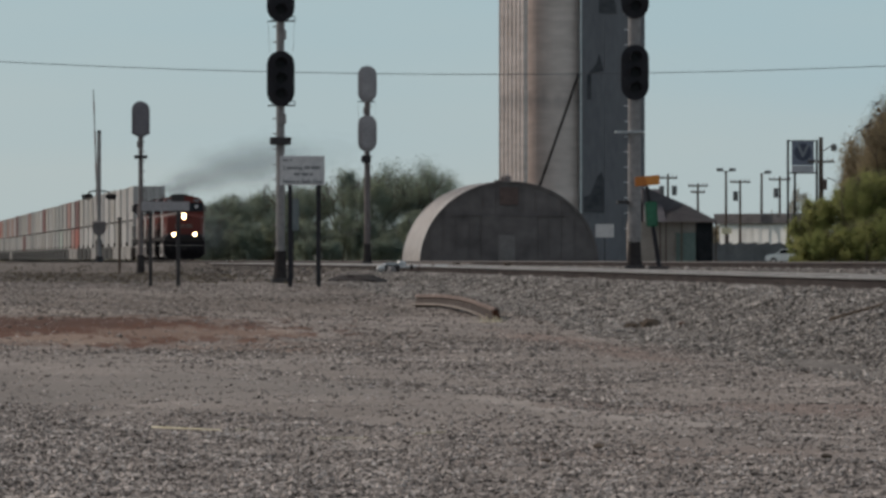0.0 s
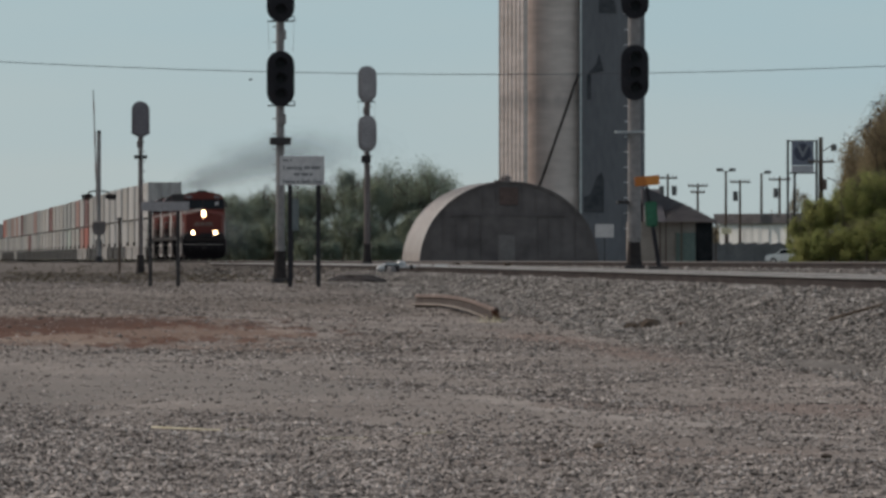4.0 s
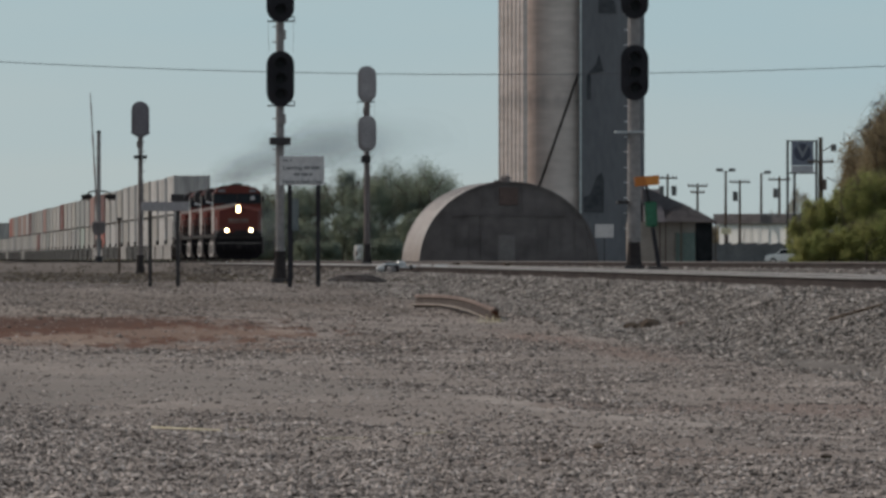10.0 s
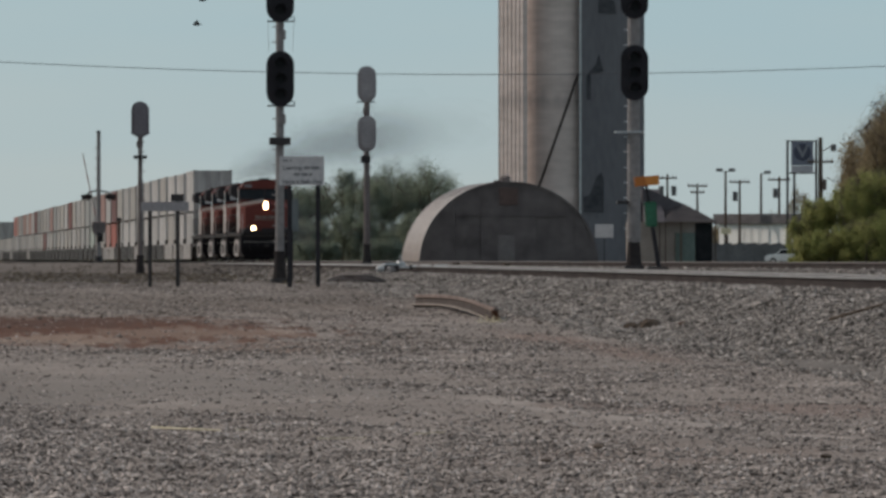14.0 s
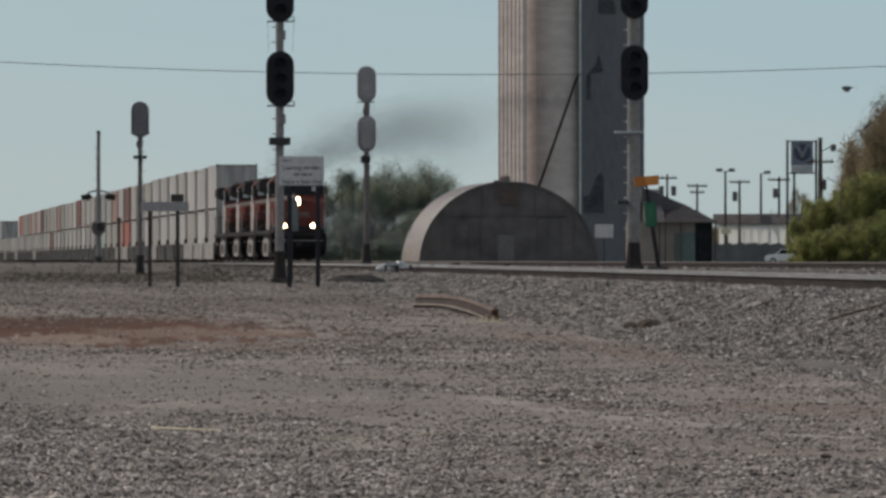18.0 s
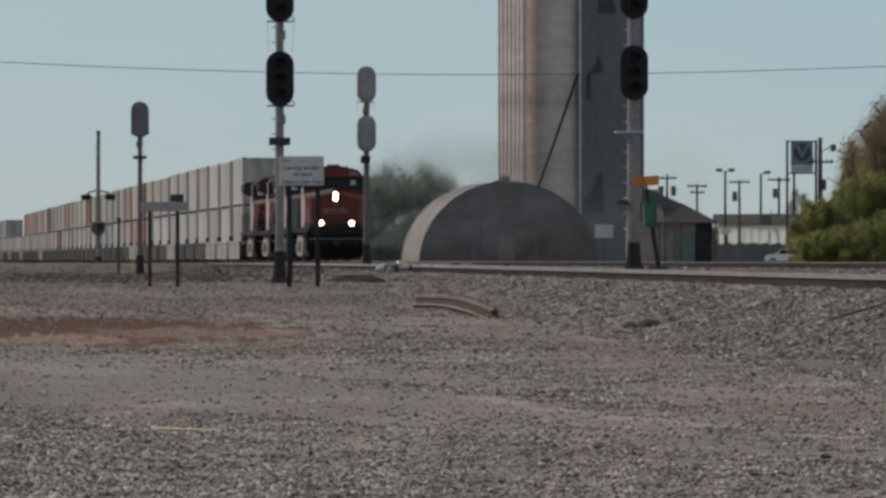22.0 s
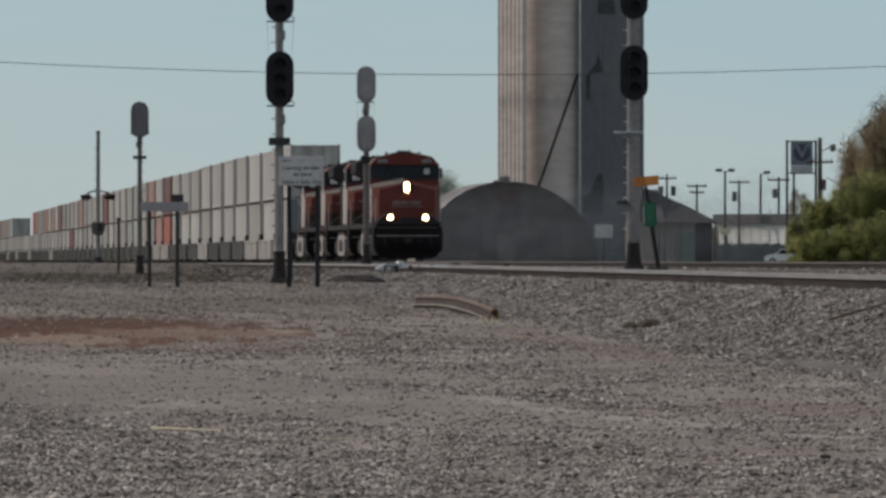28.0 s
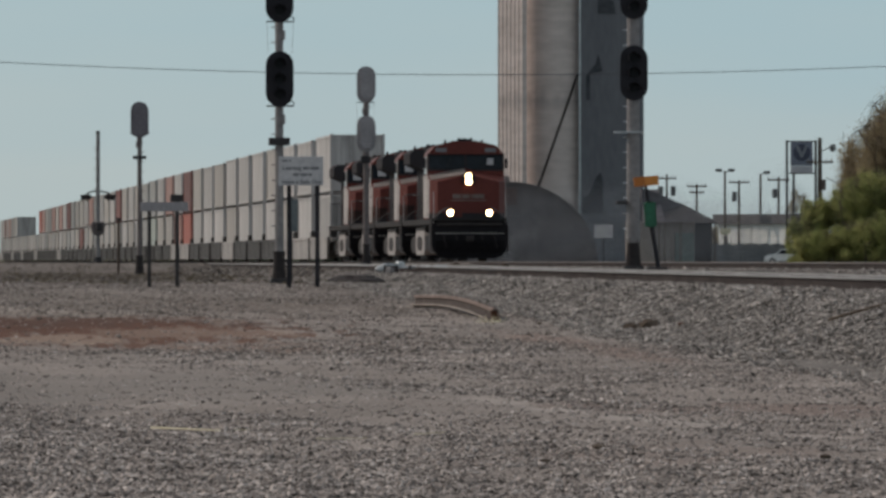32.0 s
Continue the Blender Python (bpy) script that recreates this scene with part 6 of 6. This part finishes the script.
# ---- loose stones, straw and debris in the yard ----
def scatter(name, count, left, right, y0, y1, size, mat, label, height, seed, power=1.0, keep=None):
    """Crushed stones strewn over a wedge of ground that widens with y: jittered double pyramids, part sunk."""
    r = np.random.default_rng(seed)
    y = y0 + (y1 - y0) * r.random(count) ** power
    x = left(y) + (right(y) - left(y)) * r.random(count)
    if keep is not None:
        ok = keep(x, y, r)
        x, y = x[ok], y[ok]
    n = len(x)
    s = size * np.exp(np.clip(r.normal(0, 0.42, (n, 1)), -1.0, 0.8))
    unit = np.array(((1, 0, 0), (0, 1, 0), (-1, 0, 0), (0, -1, 0), (0, 0, 1), (0.3, 0.2, -1)), float)
    v = unit[None] * (1 + r.normal(0, 0.30, (n, 6, 3))) + r.normal(0, 0.22, (n, 6, 3))
    turn = r.random(n) * 2 * math.pi
    c, q = np.cos(turn)[:, None], np.sin(turn)[:, None]
    vx, vy = v[:, :, 0] * c - v[:, :, 1] * q, v[:, :, 0] * q + v[:, :, 1] * c
    v = np.stack([vx * r.uniform(0.8, 1.4, (n, 1)), vy, v[:, :, 2] * r.uniform(0.45, 0.9, (n, 1))], -1) * s[:, :, None]
    v += np.stack([x, y, height(x, y) + 0.28 * s[:, 0]], -1)[:, None, :]
    f = np.array(((0, 1, 4), (1, 2, 4), (2, 3, 4), (3, 0, 4), (1, 0, 5), (3, 2, 5)))
    faces = (f[None] + 6 * np.arange(n)[:, None, None]).reshape(-1, 3)
    return tagged(new(name, arrays_mesh(name, v.reshape(-1, 3), faces, mat)), label, "gravel", kind="stuff")


def lane(x, y):
    """The worn lane of bare dirt that vehicles keep clear: wide, then narrowing to one wheel track."""
    middle = np.interp(x, (1.0, 3.3, 4.7, 5.7, 6.5, 7.7, 9.0), (107, 100, 98, 93.5, 87.3, 83.0, 80))
    half = np.interp(x, (1.0, 3.0, 5.0, 5.9, 6.6, 9.0), (15, 13, 9, 3.0, 1.3, 1.1))
    return np.exp(-((y - middle) / half) ** 4)


def oval(x, y, cx, cy, rx, ry):
    return np.exp(-(((x - cx) / rx) ** 2 + ((y - cy) / ry) ** 2) ** 2)


def clumps(x, y, r):
    """More stones in ragged drifts, fewer where the dirt shows and along the wheel tracks."""
    drift = np.array([noise.fractal(Vector((a * 0.55, b * 0.085, 3.0)), 1.0, 2.0, 4) for a, b in zip(x, y)])
    bare = np.where(x > 5.6, 1.1, 0.75) * lane(x, y) + 0.9 * oval(x, y, 3.3, 144, 3.1, 15) + 0.5 * oval(x, y, 9.0, 129, 0.6, 16) + 0.35 * oval(x, y, 7.2, 76, 1.6, 5)
    thick = 0.35 * oval(x, y, 6.9, 111, 1.1, 14) + 0.30 * oval(x, y, 6.4, 134, 1.2, 12) + 0.60 * oval(x, y, 1.6, 74, 3.2, 13)
    return r.random(len(x)) < np.clip(0.34 + 0.75 * drift - bare + thick, 0.03, 1)


def sparse(x, y, r):
    return r.random(len(x)) < np.clip(1 - np.where(x > 5.6, 0.9, 0.6) * lane(x, y) - 0.8 * oval(x, y, 3.3, 144, 3.1, 15), 0.1, 1)


def bed_height(x, y):
    d = np.maximum(np.abs(x - 14.3) - 1.75, 0)
    return np.maximum(near_rail_top(y) - 0.20 - d * 0.34 + 0.03 * np.sin(y * 0.7 + x), land(x, y)) + 0.008


def near_edge(y):
    return 0.011 * y


def far_edge(y):
    return np.minimum(0.104 * y, 12.3)


scatter("gravel", 175000, near_edge, far_edge, 61, 128, 0.0112, M["stone"], "grey crushed stones strewn thickly over the yard", land, 1, 1.5, clumps)
scatter("gravel", 60000, near_edge, far_edge, 61, 240, 0.010, M["stone"], "fine grey and brown grit over the yard", land, 6, 1.6, sparse)
scatter("gravel", 62000, near_edge, far_edge, 120, 250, 0.0155, M["dull_stone"], "grey crushed stones strewn over the yard", land, 2, 1.0, clumps)
scatter("gravel", 150000, lambda y: 9.9 + 0 * y, lambda y: 13.6 + 0 * y, 94, 275, 0.0165, M["ballast_stone"], "coarse grey ballast stones on the siding's shoulder", bed_height, 3, 1.15)
scatter("gravel", 34000, lambda y: 15.2 + 0 * y, lambda y: 23.5 + 0 * y, 190, 390, 0.027, M["ballast_stone"], "ballast stones between the tracks", lambda x, y: np.maximum(bed_height(x, y), -0.19 - np.maximum(np.abs(x - 24.3) - 2.0, 0) * 0.30), 4)
scatter("gravel", 9000, lambda y: 12.0 + 0 * y, lambda y: 16.6 + 0 * y, 262, 395, 0.042, M["clod"], "rough dirty stones about the far end of the siding", bed_height, 7)
scatter("gravel", 20000, lambda y: 2.0 + 0 * y, lambda y: 12.4 + 0 * y, 225, 400, 0.026, M["clod"], "stones and clods towards the road crossing", land, 5)
for k, (x, y, r, mt) in enumerate(((11.16, 139.5, 0.07, "rust"), (10.95, 142.5, 0.17, "tie"), (10.75, 142.9, 0.12, "tie"), (11.02, 143.4, 0.13, "tie"), (9.78, 147.5, 0.035, "tie"), (22.45, 386, 0.16, "tie"), (22.3, 384, 0.12, "tie"), (22.5, 357, 0.15, "tie"), (5.49, 76.4, 0.055, "tie"), (4.95, 74.1, 0.045, "tie"), (6.97, 74.1, 0.045, "tie"))):
    bm = B()
    bmesh.ops.create_icosphere(bm, subdivisions=2, radius=r)
    for v in bm.verts:
        v.co *= 1 + 0.5 * noise.noise(v.co * 9 + Vector((k * 3.0, 0, 0)))
        v.co.z *= 0.42
    solid("rock", bm, M[mt], "rough lump of rock lying on the gravel", "rock", "rocks", m=pose(x, y, -0.1 if x > 20 else float(bed_height(np.array(x), np.array(y))) + r * 0.2))
for a, b, w in (((2.41, 83.72), (2.91, 82.06), 0.013), ((3.03, 82.33), (3.15, 82.33), 0.007), ((3.59, 80.25), (3.98, 80.25), 0.007), ((4.36, 80.53), (4.62, 80.81), 0.009)):
    p, q = Vector(yard_point(*a, 0.034)), Vector(yard_point(*b, 0.034))
    solid("straw_stalk", rod(B(), p, q, w * 0.6, w * 0.35, 6), M["straw"], "dry yellow stalk lying on the gravel", "stalk", "stalks")
# a lumpy shadow on the ballast, drawn as a dark forked rod
p, q = [(x, y, float(bed_height(np.array(x), np.array(y))) + 0.05) for x, y in ((11.65, 123.5), (12.16, 122.5))]
solid("dead_branch", rod(rod(B(), p, q, 0.022, 0.014, 7), Vector(p).lerp(Vector(q), 0.55), Vector(q) + Vector((0.1, 0.2, 0.03)), 0.014, 0.006, 6), M["tie"], "dark forked rod that draws a shadow on the ballast", "branch")
block = B()
for x0, x1, h in ((13.17, 13.29, 0.075), (13.30, 13.44, 0.065)):
    box(block, x0, x1, 161.8, 162.1, -0.40, -0.36 + h, 0.012)
solid("concrete_block", block, M["wall_tan"], "broken pale concrete block lying below the rail", "block")
mound = B()
bmesh.ops.create_uvsphere(mound, u_segments=20, v_segments=10, radius=1)
for v in mound.verts:
    v.co *= 1 + 0.25 * noise.noise(v.co * 3)
solid("dirt_mound", mound, M["base_paint"], "low dark mound of old ballast dirt", "mound", m=pose(10.98, 226, -0.43) @ Matrix.Diagonal((0.62, 2.0, 0.17, 1)))


def weeds(count, x0, x1, y0, y1, seed):
    """Dry tufts: thin blades that fan out from one root."""
    r = np.random.default_rng(seed)
    n, k = count, 9
    x, y = x0 + (x1 - x0) * r.random(n), y0 + (y1 - y0) * r.random(n)
    root = np.stack([x, y, land(x, y) - 0.01], -1)[:, None, :] + r.normal(0, 0.05, (n, k, 3)) * (1, 1, 0)
    tip = root + r.normal(0, 0.07, (n, k, 3)) * (1, 1, 0) + np.stack([0 * x, 0 * x, 1 + 0 * x], -1)[:, None, :] * (r.uniform(0.03, 0.13, (n, 1, 1)) * r.uniform(0.4, 1.2, (n, k, 1)))
    side = r.normal(0, 0.010, (n, k, 3)) * (1, 1, 0)
    v = np.stack([root - side, root + side, tip], 2).reshape(-1, 3)
    ob = new("weeds", arrays_mesh("weeds", v, np.arange(n * k * 3).reshape(-1, 3), M["dry_weed"]))
    return tagged(ob, "dry brown weeds along the edge of the yard", "weeds", kind="stuff")


M["dry_weed"] = material("dry_weed", (0.075, 0.06, 0.042), (0.17, 0.14, 0.095), 0.9, vary=0.4, islands=True)
weeds(1500, 2.5, 12.5, 222, 392, 21)
tuft = B()
rng = random.Random(4)
for k in range(46):
    p = Vector((9.19 + rng.gauss(0, 0.09), 149.3 + rng.gauss(0, 0.25), 0))
    p.z = float(land(np.array(p.x), np.array(p.y))) - 0.01
    rod(tuft, p, p + Vector((rng.gauss(0, 0.05), rng.gauss(0, 0.05), rng.uniform(0.04, 0.12))), 0.006, 0.001, 4)
solid("grass_tuft", tuft, M["straw"], "small yellowed grass tuft at the end of the loose rail", "grass", kind="stuff")


# ---- all that moves ----
def motions():
    times = [0, 4, 8, 12, 16, 20, 24, 28, 32]
    front = [761.2, 718.0, 674.7, 631.2, 587.4, 543.25, 498.7, 453.65, 408.05]
    for ob, d, z in train:
        walk(ob, [(t, pose(TRACK_X, y + d, z)) for t, y in zip(times, front)])
    walk(smoke, [(0, pose(0, 0, 0)), (32, pose(0, 0, 0))])
    for o, start, rest, turn, loose_at in puffs:
        rows = []
        for t in times:
            y = float(np.interp(t, times, front))
            with_train = Vector((TRACK_X, y, 0)) + start + Vector((0.05 * t, 0.1 * t, 0.015 * t))
            f = float(step(loose_at - 1.0, loose_at + 5.0, t))
            rows.append((t, pose(*with_train.lerp(rest + Vector((0.25 * (t - 28), 0, 0)), f), 0, 0, turn * (1 + t / 32))))
        walk(o, rows)
    for (b, wings), rows in flock:
        walk(b, [(t, pose(*p)) for t, p in rows])
        for w, s in wings:
            w.rotation_mode = "QUATERNION"
            walk(w, [(k * 0.1, pose(0, 0, 0, s * (28 if k % 2 else -22))) for k in range(0, 31)] + [(13.5 + k * 0.1, pose(0, 0, 0, s * (28 if k % 2 else -22))) for k in range(0, 9)] + [(18 + k * 0.1, pose(0, 0, 0, s * (28 if k % 2 else -22))) for k in range(0, 11)] + [(32, pose(0, 0, 0, s * 5))])
    drive = ((0, 45.65), (5.0, 45.70), (6.2, 46.58), (10.5, 49.86), (15, 53.30), (20, 57.35), (32, 57.40))
    walk(van, [(t, pose(x, 1003, -0.40)) for t, x in drive])
    lean = ((0, 0), (8.5, 1), (9.5, 6), (10.5, 18), (11, 28), (12, 40), (13, 48), (14, 57), (14.5, 61), (15.6, 78), (16.5, 89), (32, 89))
    walk(arm, [(t, pose(-0.03, 0.36, 1.55, 0, -2, 5) @ pose(0, 0, 0, -a, 0, 0)) for t, a in lean])


motions()
